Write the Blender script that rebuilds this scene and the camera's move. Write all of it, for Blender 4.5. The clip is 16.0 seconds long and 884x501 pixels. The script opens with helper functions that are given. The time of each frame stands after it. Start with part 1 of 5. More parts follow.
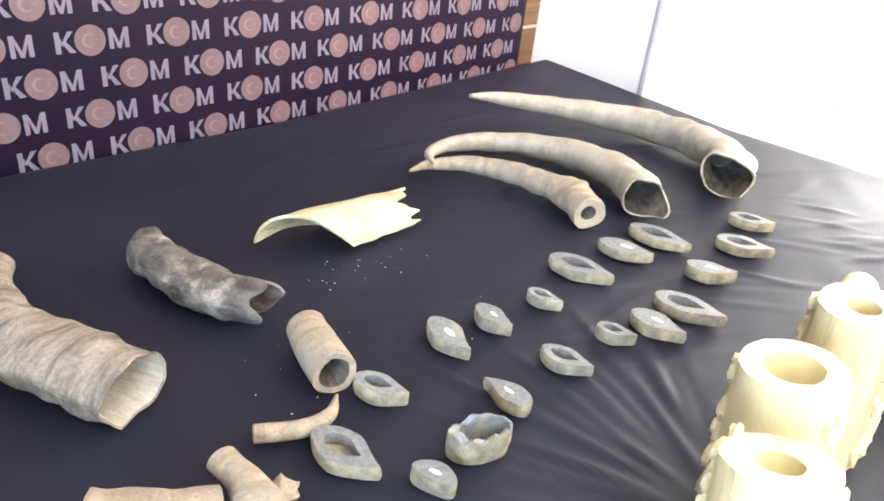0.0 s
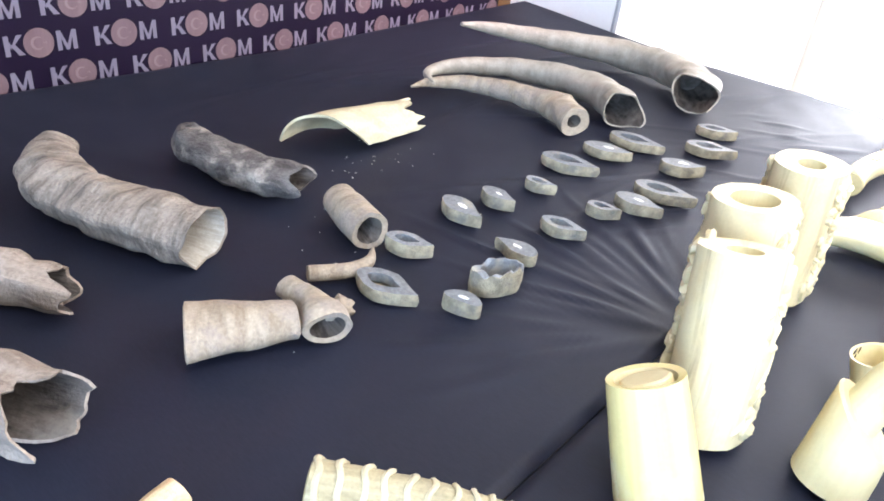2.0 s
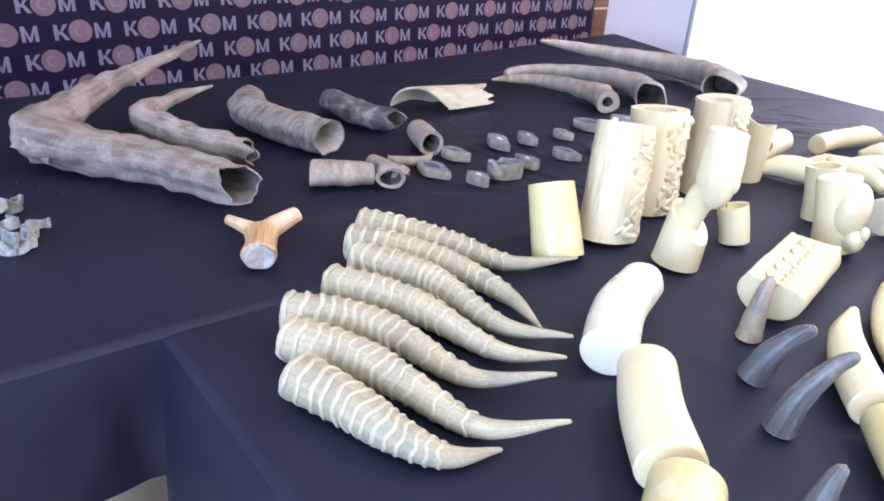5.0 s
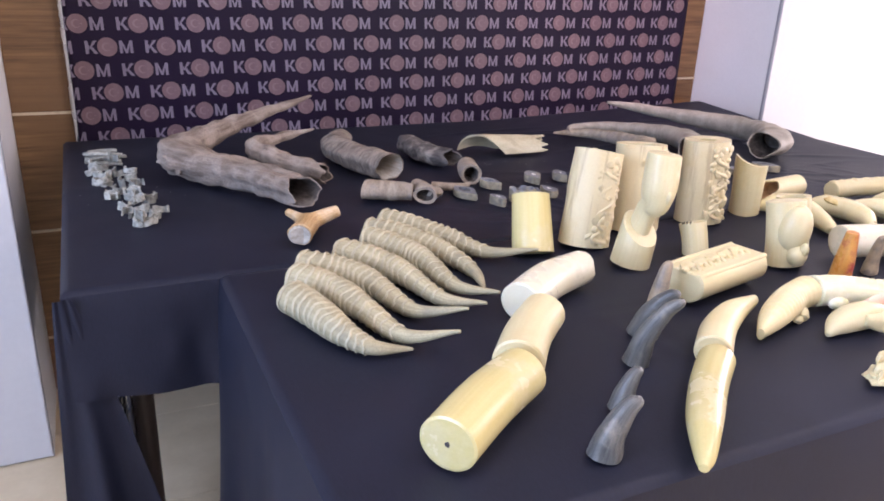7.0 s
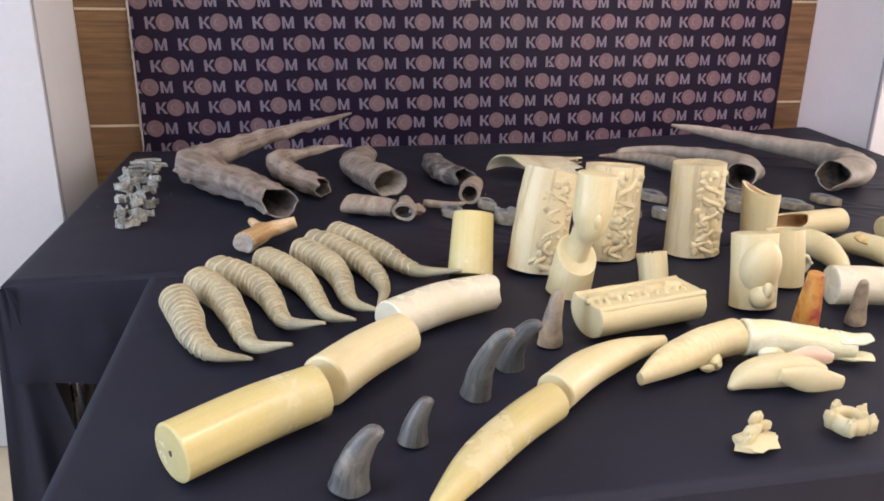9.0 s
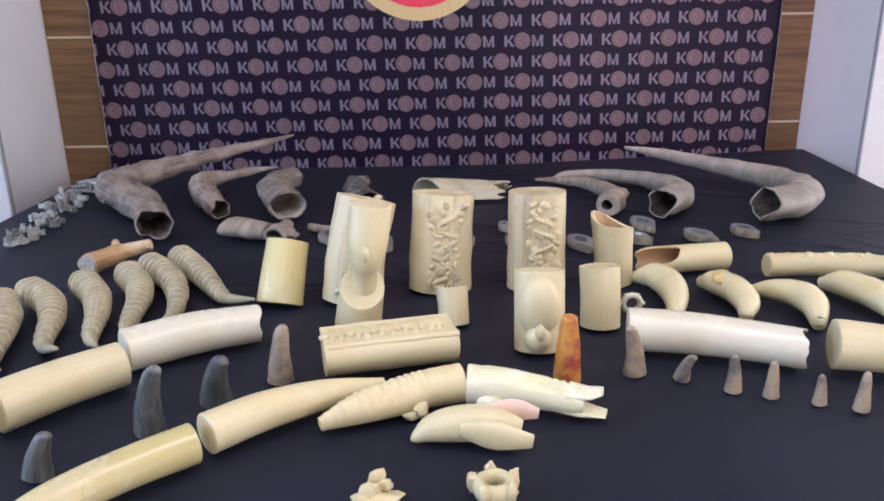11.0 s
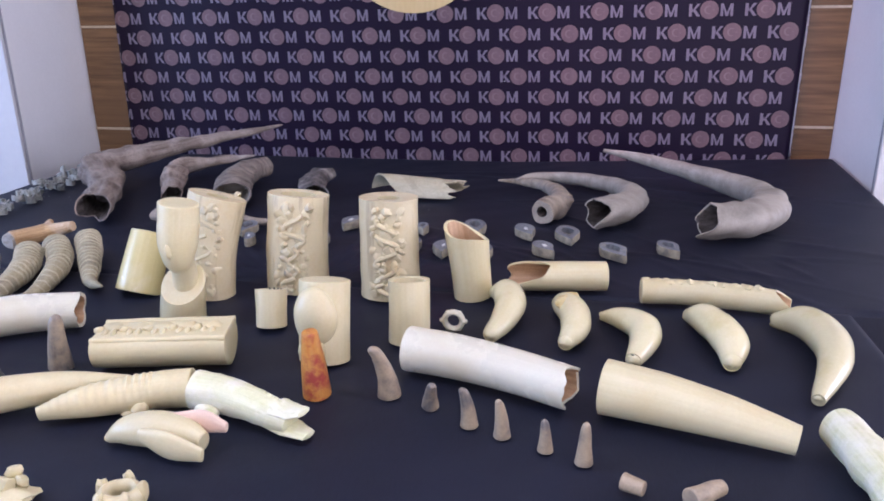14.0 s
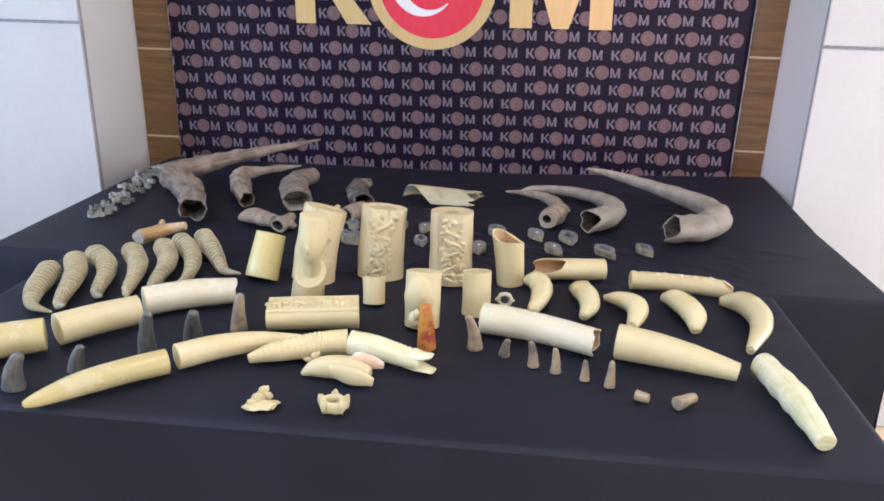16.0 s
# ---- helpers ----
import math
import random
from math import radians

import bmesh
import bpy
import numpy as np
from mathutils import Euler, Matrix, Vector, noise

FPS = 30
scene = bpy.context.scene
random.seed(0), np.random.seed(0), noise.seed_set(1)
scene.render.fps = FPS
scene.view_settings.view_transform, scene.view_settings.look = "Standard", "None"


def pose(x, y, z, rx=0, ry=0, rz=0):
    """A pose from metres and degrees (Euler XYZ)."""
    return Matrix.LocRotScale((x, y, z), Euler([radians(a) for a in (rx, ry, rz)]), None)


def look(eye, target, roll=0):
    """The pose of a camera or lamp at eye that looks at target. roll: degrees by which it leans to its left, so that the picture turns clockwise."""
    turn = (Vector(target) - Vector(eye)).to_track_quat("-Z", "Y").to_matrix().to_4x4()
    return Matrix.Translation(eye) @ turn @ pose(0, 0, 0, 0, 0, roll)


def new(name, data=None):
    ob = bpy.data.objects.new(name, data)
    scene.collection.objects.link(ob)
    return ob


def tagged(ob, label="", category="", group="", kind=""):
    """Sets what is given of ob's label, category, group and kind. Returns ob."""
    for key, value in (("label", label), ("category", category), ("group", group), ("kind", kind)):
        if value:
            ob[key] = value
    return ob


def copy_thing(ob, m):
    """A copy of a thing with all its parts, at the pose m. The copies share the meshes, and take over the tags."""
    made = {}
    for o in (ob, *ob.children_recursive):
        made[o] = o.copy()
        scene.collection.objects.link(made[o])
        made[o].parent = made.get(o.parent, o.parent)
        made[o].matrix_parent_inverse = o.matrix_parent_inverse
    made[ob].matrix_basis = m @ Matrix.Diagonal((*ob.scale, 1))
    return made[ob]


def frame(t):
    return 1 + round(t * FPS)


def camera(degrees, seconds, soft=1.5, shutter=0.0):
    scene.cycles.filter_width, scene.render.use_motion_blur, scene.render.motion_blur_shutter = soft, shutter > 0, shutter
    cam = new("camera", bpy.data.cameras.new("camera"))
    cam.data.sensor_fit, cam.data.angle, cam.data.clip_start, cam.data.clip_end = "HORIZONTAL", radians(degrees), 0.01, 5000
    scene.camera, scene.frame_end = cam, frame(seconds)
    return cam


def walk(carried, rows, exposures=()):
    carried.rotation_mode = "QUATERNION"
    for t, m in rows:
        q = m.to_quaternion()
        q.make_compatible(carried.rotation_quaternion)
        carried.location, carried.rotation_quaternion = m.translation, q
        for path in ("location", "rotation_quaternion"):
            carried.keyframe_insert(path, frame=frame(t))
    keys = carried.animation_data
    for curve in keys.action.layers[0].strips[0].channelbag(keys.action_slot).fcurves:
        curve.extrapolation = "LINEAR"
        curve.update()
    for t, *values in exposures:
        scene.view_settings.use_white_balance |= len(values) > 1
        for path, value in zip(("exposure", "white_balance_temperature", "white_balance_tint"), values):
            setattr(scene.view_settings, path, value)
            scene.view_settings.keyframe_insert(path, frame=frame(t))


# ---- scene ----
# ---- camera ----
cam = camera(60.9, 16.0, soft=1.8)
PATH = [
    (0, (0.047, 0.033, 1.317), (1.401, 1.171, 0.384), 6.9),
    (0.5, (0.062, 0.027, 1.293), (1.454, 1.124, 0.365), 6.9),
    (1, (0.041, 0.017, 1.267), (1.443, 1.077, 0.313), 7.2),
    (1.5, (-0.024, -0.006, 1.264), (1.376, 1.039, 0.291), 7.3),
    (2, (-0.141, -0.05, 1.265), (1.253, 0.99, 0.277), 7.8),
    (2.5, (-0.246, -0.102, 1.266), (1.136, 0.951, 0.276), 7.9),
    (3, (-0.314, -0.161, 1.26), (1.055, 0.923, 0.285), 8.1),
    (3.5, (-0.364, -0.235, 1.262), (0.959, 0.911, 0.295), 7.6),
    (4, (-0.399, -0.371, 1.265), (0.869, 0.856, 0.323), 6.9),
    (4.2, (-0.402, -0.427, 1.262), (0.838, 0.839, 0.334), 6.3),
    (6.3, (-0.464, -0.958, 1.283), (0.499, 0.617, 0.513), 3.0),
    (6.5, (-0.451, -0.994, 1.276), (0.476, 0.612, 0.526), 3.0),
    (7, (-0.374, -1.119, 1.275), (0.437, 0.568, 0.573), 2.3),
    (7.5, (-0.294, -1.224, 1.269), (0.421, 0.516, 0.59), 2.4),
    (8, (-0.194, -1.227, 1.26), (0.411, 0.559, 0.594), 2.4),
    (8.2, (-0.141, -1.212, 1.248), (0.421, 0.59, 0.587), 2.2),
    (10.3, (0.464, -1.258, 1.273), (0.591, 0.636, 0.646), -0.7),
    (10.5, (0.517, -1.26, 1.275), (0.635, 0.638, 0.654), -0.6),
    (11, (0.661, -1.239, 1.266), (0.718, 0.665, 0.656), -0.7),
    (11.5, (0.795, -1.186, 1.253), (0.789, 0.716, 0.634), -0.4),
    (12, (0.889, -1.12, 1.268), (0.804, 0.774, 0.631), -0.4),
    (12.5, (0.958, -1.091, 1.28), (0.79, 0.795, 0.634), -0.2),
    (13, (1.077, -1.09, 1.282), (0.812, 0.782, 0.63), -0.4),
    (13.5, (1.188, -1.11, 1.293), (0.871, 0.753, 0.639), -0.5),
    (14, (1.218, -1.16, 1.288), (0.881, 0.703, 0.644), -0.7),
    (14.5, (1.196, -1.243, 1.295), (0.883, 0.625, 0.651), -0.4),
    (15, (1.111, -1.393, 1.312), (0.84, 0.479, 0.664), -0.1),
    (15.5, (1.048, -1.529, 1.377), (0.824, 0.342, 0.707), 0.6),
    (16, (1.041, -1.688, 1.485), (0.855, 0.186, 0.813), 1.5),
]
EXPOSURES = [
    (0.0, 0.70, 6500, 10), (1.0, 0.58, 6200, 12), (2.0, 0.44, 5850, 14), (3.0, 0.17, 5700, 19), (4.0, 0.0, 5450, 23), (6.5, -0.44, 5480, 33), (7.0, -0.57, 6080, 31), (7.5, -0.60, 6900, 25),
    (8.0, -0.66, 6950, 23), (10.5, -0.90, 5760, 26), (11.5, -0.92, 5700, 25), (12.5, -0.91, 5230, 28), (14.0, -0.91, 5300, 31), (15.5, -0.84, 5700, 18), (16.0, -0.85, 5950, 19)]

walk(cam, [(t, look(eye, target, roll)) for t, eye, target, roll in PATH], EXPOSURES)

# ---- world and lamps ----
world = bpy.data.worlds.new("world")
scene.world = world
world.use_nodes = True
sky = world.node_tree.nodes.new("ShaderNodeTexSky")
sky.sky_type, sky.sun_disc = "NISHITA", False
sky.sun_elevation, sky.sun_rotation = radians(40), radians(250)
world.node_tree.links.new(sky.outputs[0], world.node_tree.nodes["Background"].inputs[0])
world.node_tree.nodes["Background"].inputs[1].default_value = 0.1


def area_lamp(name, eye, target, size_x, size_y, watts, colour):
    lamp = bpy.data.lights.new(name, "AREA")
    lamp.shape, lamp.size, lamp.size_y, lamp.energy, lamp.color = "RECTANGLE", size_x, size_y, watts, colour
    ob = new(name, lamp)
    ob.matrix_world = look(eye, target)
    return ob


area_lamp("west_window_daylight", (-2.66, -1.3, 1.55), (1.0, -1.3, 1.4), 1.9, 1.4, 170, (0.52, 0.74, 1.0))
area_lamp("south_doorway_daylight", (2.85, -3.76, 1.17), (2.85, 0.0, 1.17), 2.66, 2.06, 112, (1.0, 0.955, 0.90))
area_lamp("east_doorway_daylight", (4.28, 0.24, 1.07), (1.0, 0.24, 1.0), 1.34, 2.04, 84, (1.0, 0.97, 0.94))
CEILING = 2.75
# Added pink spot with no real fixture; imitates the doorway's glare on the vinyl.
spot = bpy.data.lights.new("banner_spot_lamp", "SPOT")
spot.energy, spot.color, spot.spot_size, spot.spot_blend, spot.shadow_soft_size = 150, (1.0, 0.58, 0.64), radians(46), 1.0, 0.05
new("banner_spot_lamp", spot).matrix_world = look((1.30, 0.55, CEILING - 0.05), (1.52, 1.37, 1.24))
PANELS = [(-0.45, -0.75), (1.15, -0.75), (2.75, -0.75), (-0.45, -2.5), (1.15, -2.5)]
for x, y in PANELS:
    area_lamp("ceiling_panel_lamp", (x, y, CEILING - 0.03), (x, y, 0), 0.58, 0.58, 16, (1.0, 0.95, 0.90))

# ---- materials ----


def node_mat(name):
    m = bpy.data.materials.new(name)
    m.use_nodes = True
    return m, m.node_tree.nodes, m.node_tree.links, m.node_tree.nodes["Principled BSDF"]


def noise_node(nodes, links, vec, scale, detail=4.0, rough=0.55):
    n = nodes.new("ShaderNodeTexNoise")
    n.inputs["Scale"].default_value, n.inputs["Detail"].default_value, n.inputs["Roughness"].default_value = scale, detail, rough
    links.new(vec, n.inputs["Vector"])
    return n.outputs["Fac"]


def ramp_node(nodes, links, fac, stops):
    r = nodes.new("ShaderNodeValToRGB")
    while len(r.color_ramp.elements) < len(stops):
        r.color_ramp.elements.new(0.5)
    for e, (p, c) in zip(r.color_ramp.elements, stops):
        e.position, e.color = p, (*c, 1)
    links.new(fac, r.inputs[0])
    return r.outputs[0]


def mix_node(nodes, links, fac, a, b, kind="MIX"):
    n = nodes.new("ShaderNodeMix")
    n.data_type, n.blend_type = "RGBA", kind
    for sock, v in ((n.inputs[0], fac), (n.inputs[6], a), (n.inputs[7], b)):
        if isinstance(v, (int, float)):
            sock.default_value = v
        elif isinstance(v, tuple):
            sock.default_value = (*v, 1)
        else:
            links.new(v, sock)
    return n.outputs[2]


def surface(name, c1, c2, c3=None, rough=0.5, streak=(60, 8), grain=180.0, patch=14.0, bump=0.3, depth=0.002, metal=0.0, spec=0.5, uv=True, cut=(0.35, 0.65), sss=0.0, cover=(0.5, 0.7), sheen=0.0, vary=0.12, dust=0.25):
    """Streaks along or across a form by its UV in metres, patches of c3 and fine grain by place."""
    m, nodes, links, bsdf = node_mat(name)
    tc = nodes.new("ShaderNodeTexCoord")
    mp = nodes.new("ShaderNodeMapping")
    mp.inputs["Scale"].default_value = (streak[0], streak[1], 1 if uv else streak[1])
    links.new(tc.outputs["UV" if uv else "Object"], mp.inputs[0])
    info = nodes.new("ShaderNodeObjectInfo")
    off = nodes.new("ShaderNodeVectorMath")
    off.operation = "ADD"
    links.new(mp.outputs[0], off.inputs[0])
    sc = nodes.new("ShaderNodeVectorMath")
    sc.operation = "SCALE"
    sc.inputs[0].default_value = (13.1, 7.7, 3.3)
    links.new(info.outputs["Random"], sc.inputs["Scale"])
    links.new(sc.outputs[0], off.inputs[1])
    fine = noise_node(nodes, links, off.outputs[0], 1.0, 6.0, 0.6)
    colour = ramp_node(nodes, links, fine, [(cut[0], c1), (cut[1], c2)])
    big = noise_node(nodes, links, tc.outputs["Object"], patch, 5.0, 0.6)
    if c3:
        fac = ramp_node(nodes, links, big, [(cover[0], (0, 0, 0)), (cover[1], (1, 1, 1))])
        colour = mix_node(nodes, links, fac, colour, c3)
    hs = nodes.new("ShaderNodeHueSaturation")
    mr = nodes.new("ShaderNodeMapRange")
    mr.inputs["To Min"].default_value, mr.inputs["To Max"].default_value = 1 - vary, 1 + vary * 0.6
    links.new(info.outputs["Random"], mr.inputs["Value"])
    links.new(mr.outputs[0], hs.inputs["Value"])
    links.new(colour, hs.inputs["Color"])
    tiny = noise_node(nodes, links, tc.outputs["Object"], grain, 3.0, 0.6)
    dusty = mix_node(nodes, links, dust, hs.outputs[0], ramp_node(nodes, links, tiny, [(0.3, (0.55, 0.55, 0.55)), (0.7, (1.25, 1.25, 1.25))]), "MULTIPLY")
    links.new(dusty, bsdf.inputs["Base Color"])
    rr = nodes.new("ShaderNodeMapRange")
    rr.inputs["To Min"].default_value, rr.inputs["To Max"].default_value = max(rough - 0.12, 0.05), min(rough + 0.14, 1)
    links.new(big, rr.inputs["Value"])
    links.new(rr.outputs[0], bsdf.inputs["Roughness"])
    bsdf.inputs["Metallic"].default_value = metal
    bsdf.inputs["Specular IOR Level"].default_value = spec
    bsdf.inputs["Sheen Weight"].default_value = sheen
    if sss:
        bsdf.inputs["Subsurface Weight"].default_value = sss
        bsdf.inputs["Subsurface Radius"].default_value = (0.012, 0.008, 0.004)
        bsdf.inputs["Subsurface Scale"].default_value = 0.5
    total = nodes.new("ShaderNodeMath")
    total.operation = "ADD"
    links.new(fine, total.inputs[0])
    links.new(tiny, total.inputs[1])
    bp = nodes.new("ShaderNodeBump")
    bp.inputs["Strength"].default_value, bp.inputs["Distance"].default_value = bump, depth
    links.new(total.outputs[0], bp.inputs["Height"])
    links.new(bp.outputs[0], bsdf.inputs["Normal"])
    return m


CLOTH = surface("navy_black_cloth", (0.0088, 0.0100, 0.0195), (0.0122, 0.0138, 0.0260), (0.0150, 0.0168, 0.0305), rough=0.55, streak=(500, 90), grain=900, patch=3, bump=0.2, depth=0.0006, uv=False, spec=0.25, sheen=0.0, vary=0.0, dust=0.05)
IVORY = surface("cream_ivory", (0.665, 0.575, 0.32), (0.695, 0.61, 0.355), (0.65, 0.53, 0.27), rough=0.36, streak=(3, 110), grain=250, patch=15, bump=0.08, depth=0.0008, sss=0.1, cover=(0.48, 0.75), dust=0.09)
IVORY_PALE = surface("pale_polished_ivory", (0.70, 0.655, 0.485), (0.725, 0.685, 0.52), (0.67, 0.60, 0.40), rough=0.26, streak=(3, 90), grain=300, patch=11, bump=0.05, depth=0.0008, sss=0.1, cover=(0.50, 0.75), dust=0.07)
IVORY_YELLOW = surface("yellow_polished_ivory", (0.615, 0.515, 0.215), (0.655, 0.56, 0.255), (0.68, 0.605, 0.36), rough=0.24, streak=(3, 70), grain=250, patch=9, bump=0.05, depth=0.0008, sss=0.08, dust=0.08)
IVORY_CARVED = surface("carved_streaked_ivory", (0.52, 0.42, 0.245), (0.70, 0.60, 0.355), (0.67, 0.54, 0.285), rough=0.45, streak=(5, 34), grain=260, patch=20, bump=0.3, depth=0.0012, sss=0.08, cut=(0.36, 0.455), cover=(0.50, 0.72), dust=0.1)
IVORY_GREEN = surface("greenish_rough_ivory", (0.62, 0.60, 0.30), (0.78, 0.75, 0.50), (0.84, 0.80, 0.64), rough=0.4, streak=(6, 80), grain=220, patch=22, bump=0.35, depth=0.002, sss=0.08, dust=0.10)
TOOTH = surface("glossy_cream_tooth", (0.68, 0.605, 0.345), (0.71, 0.64, 0.385), (0.64, 0.55, 0.28), rough=0.2, streak=(5, 40), grain=240, patch=18, bump=0.06, depth=0.001, sss=0.12, spec=0.6, dust=0.08, cover=(0.52, 0.72))
TOOTH_WORN = surface("worn_yellow_tooth_face", (0.42, 0.27, 0.06), (0.70, 0.58, 0.28), None, rough=0.5, streak=(60, 60), grain=240, patch=40, bump=0.5, depth=0.002)
CUT_BROWN = surface("brown_ivory_rind", (0.42, 0.24, 0.11), (0.58, 0.38, 0.20), None, rough=0.55, streak=(8, 60), grain=260, patch=20, bump=0.3)
CUT_PINK = surface("pinkish_ivory", (0.74, 0.50, 0.36), (0.82, 0.64, 0.48), None, rough=0.4, streak=(8, 60), grain=260, patch=20, bump=0.1, dust=0.1)
HORN_BROWN = surface("weathered_brown_horn", (0.17, 0.128, 0.096), (0.36, 0.288, 0.23), (0.45, 0.375, 0.31), rough=0.7, streak=(12, 50), grain=240, patch=15, bump=0.8, depth=0.004, spec=0.25, dust=0.3, cover=(0.45, 0.68))
HORN_SMOOTH = surface("smooth_grey_tan_horn", (0.245, 0.215, 0.172), (0.36, 0.32, 0.26), (0.42, 0.365, 0.295), rough=0.58, streak=(40, 14), grain=240, patch=9, bump=0.45, depth=0.002, spec=0.3, dust=0.25, cover=(0.48, 0.72))
HORN_WRINKLED = surface("wrinkled_grey_brown_horn", (0.075, 0.060, 0.048), (0.31, 0.255, 0.205), (0.40, 0.345, 0.285), rough=0.7, streak=(95, 9), grain=240, patch=16, bump=0.8, depth=0.005, spec=0.25, dust=0.45, cut=(0.28, 0.6), cover=(0.52, 0.70))
HORN_GREY = surface("dark_grey_horn", (0.06, 0.052, 0.048), (0.18, 0.16, 0.145), (0.4, 0.36, 0.31), rough=0.62, streak=(34, 30), grain=240, patch=20, bump=0.8, depth=0.004, spec=0.35, cover=(0.54, 0.7), dust=0.45)
HORN_TAN = surface("tan_weathered_horn", (0.26, 0.205, 0.145), (0.42, 0.345, 0.255), (0.31, 0.255, 0.205), rough=0.68, streak=(90, 10), grain=240, patch=28, bump=0.6, depth=0.003, spec=0.25, dust=0.4, cover=(0.48, 0.6))
HORN_RIND = surface("pale_half_shell_horn", (0.54, 0.47, 0.29), (0.66, 0.595, 0.4), (0.46, 0.385, 0.24), rough=0.55, streak=(10, 25), grain=200, patch=17, bump=0.5, depth=0.003)
# Much darker than the shells: the hollow's shade is put into this colour.
HORN_INNER = surface("shade_toned_horn_cavity", (0.045, 0.036, 0.03), (0.13, 0.11, 0.095), (0.2, 0.17, 0.14), rough=0.8, streak=(30, 60), grain=260, patch=18, bump=0.6, depth=0.003, spec=0.2)
HORN_PALE_INNER = surface("pale_horn_cavity", (0.36, 0.32, 0.25), (0.55, 0.50, 0.42), None, rough=0.75, streak=(25, 60), grain=260, patch=18, bump=0.4, depth=0.002)
HORN_RINGED = surface("ridged_tan_horn", (0.36, 0.31, 0.18), (0.48, 0.42, 0.26), (0.30, 0.27, 0.18), rough=0.6, streak=(14, 120), grain=300, patch=22, bump=0.4, depth=0.0015, spec=0.3, dust=0.35)
RIDGE = surface("pale_horn_ridge", (0.46, 0.405, 0.26), (0.56, 0.50, 0.33), None, rough=0.6, streak=(90, 90), grain=300, patch=30, bump=0.4, uv=False)
SLICE = surface("sawn_grey_horn", (0.15, 0.155, 0.16), (0.245, 0.25, 0.255), (0.30, 0.275, 0.22), rough=0.45, streak=(140, 140), grain=320, patch=34, bump=0.35, depth=0.0015, spec=0.45, uv=False, cover=(0.56, 0.70))
SLICE_SIDE = surface("rough_horn_rind", (0.21, 0.18, 0.12), (0.42, 0.36, 0.24), (0.16, 0.15, 0.13), rough=0.7, streak=(60, 60), grain=320, patch=30, bump=0.7, depth=0.003, uv=False)
PITH = surface("white_horn_pith", (0.72, 0.71, 0.66), (0.85, 0.84, 0.80), None, rough=0.6, streak=(140, 140), grain=320, patch=40, bump=0.3, uv=False)
CHIP = surface("dusty_grey_horn_chip", (0.20, 0.20, 0.17), (0.42, 0.42, 0.36), (0.55, 0.54, 0.46), rough=0.6, streak=(120, 120), grain=320, patch=40, bump=0.5, uv=False, vary=0.4)
TIP_DARK = surface("grey_translucent_horn_tip", (0.1, 0.088, 0.078), (0.23, 0.2, 0.17), (0.42, 0.32, 0.2), rough=0.36, streak=(12, 110), grain=300, patch=22, bump=0.35, depth=0.0015, cover=(0.38, 0.58))
TIP_BLACK = surface("black_green_horn_tip", (0.060, 0.062, 0.058), (0.165, 0.165, 0.150), (0.26, 0.235, 0.19), rough=0.4, streak=(14, 100), grain=300, patch=26, bump=0.4, depth=0.0015, cover=(0.56, 0.74))
ANTLER = surface("amber_antler", (0.42, 0.23, 0.08), (0.68, 0.46, 0.22), (0.72, 0.56, 0.36), rough=0.5, streak=(10, 120), grain=260, patch=26, bump=0.6, depth=0.003)
CONE = surface("orange_red_resin_cone", (0.62, 0.23, 0.04), (0.66, 0.34, 0.08), (0.42, 0.07, 0.05), rough=0.3, streak=(20, 60), grain=160, patch=30, bump=0.15, cover=(0.5, 0.62))
INK = surface("black_ink", (0.02, 0.018, 0.016), (0.05, 0.04, 0.035), None, rough=0.6, uv=False)
WALL = surface("white_wall_paint", (0.76, 0.75, 0.72), (0.80, 0.79, 0.76), None, rough=0.6, streak=(3, 3), grain=120, patch=1.2, bump=0.06, depth=0.0008, uv=False, vary=0, dust=0.05)
# Assumed grey for the room's other walls, set low to cut bounced light.
WALL_LOW_BOUNCE = surface("low_bounce_grey_wall", (0.40, 0.38, 0.36), (0.45, 0.43, 0.41), None, rough=0.7, streak=(3, 3), grain=120, patch=1.2, bump=0.06, depth=0.0008, uv=False, vary=0, dust=0.05)
PANEL = surface("white_lacquered_panel", (0.56, 0.55, 0.54), (0.6, 0.59, 0.58), None, spec=0.3, rough=0.55, streak=(2, 2), grain=60, patch=1.0, bump=0.03, depth=0.0006, uv=False, vary=0, dust=0.05)
JOINT = surface("grey_panel_joint", (0.30, 0.30, 0.31), (0.40, 0.40, 0.41), None, rough=0.6, uv=False, vary=0)
STRIP = surface("pale_wood_strip", (0.52, 0.42, 0.28), (0.62, 0.52, 0.36), None, rough=0.5, uv=False, vary=0)
WOOD = surface("brown_wood_veneer", (0.115, 0.058, 0.020), (0.24, 0.130, 0.050), (0.17, 0.09, 0.034), rough=0.42, streak=(3.5, 75), grain=160, patch=2.5, bump=0.12, depth=0.0008, uv=False, vary=0.05, dust=0.05)
TILE = surface("beige_floor_tile", (0.66, 0.53, 0.34), (0.74, 0.61, 0.41), (0.62, 0.50, 0.32), rough=0.35, streak=(7, 7), grain=60, patch=2.5, bump=0.05, uv=False, vary=0.04, dust=0.05)
CHROME = surface("brushed_steel", (0.55, 0.55, 0.55), (0.70, 0.70, 0.70), None, rough=0.25, metal=1.0, uv=False, vary=0)
DARK_METAL = surface("dark_brown_table_leg", (0.03, 0.02, 0.015), (0.05, 0.035, 0.025), None, rough=0.4, uv=False, vary=0)
BOARD = surface("dark_table_board", (0.07, 0.05, 0.04), (0.10, 0.07, 0.05), None, rough=0.5, uv=False, vary=0)
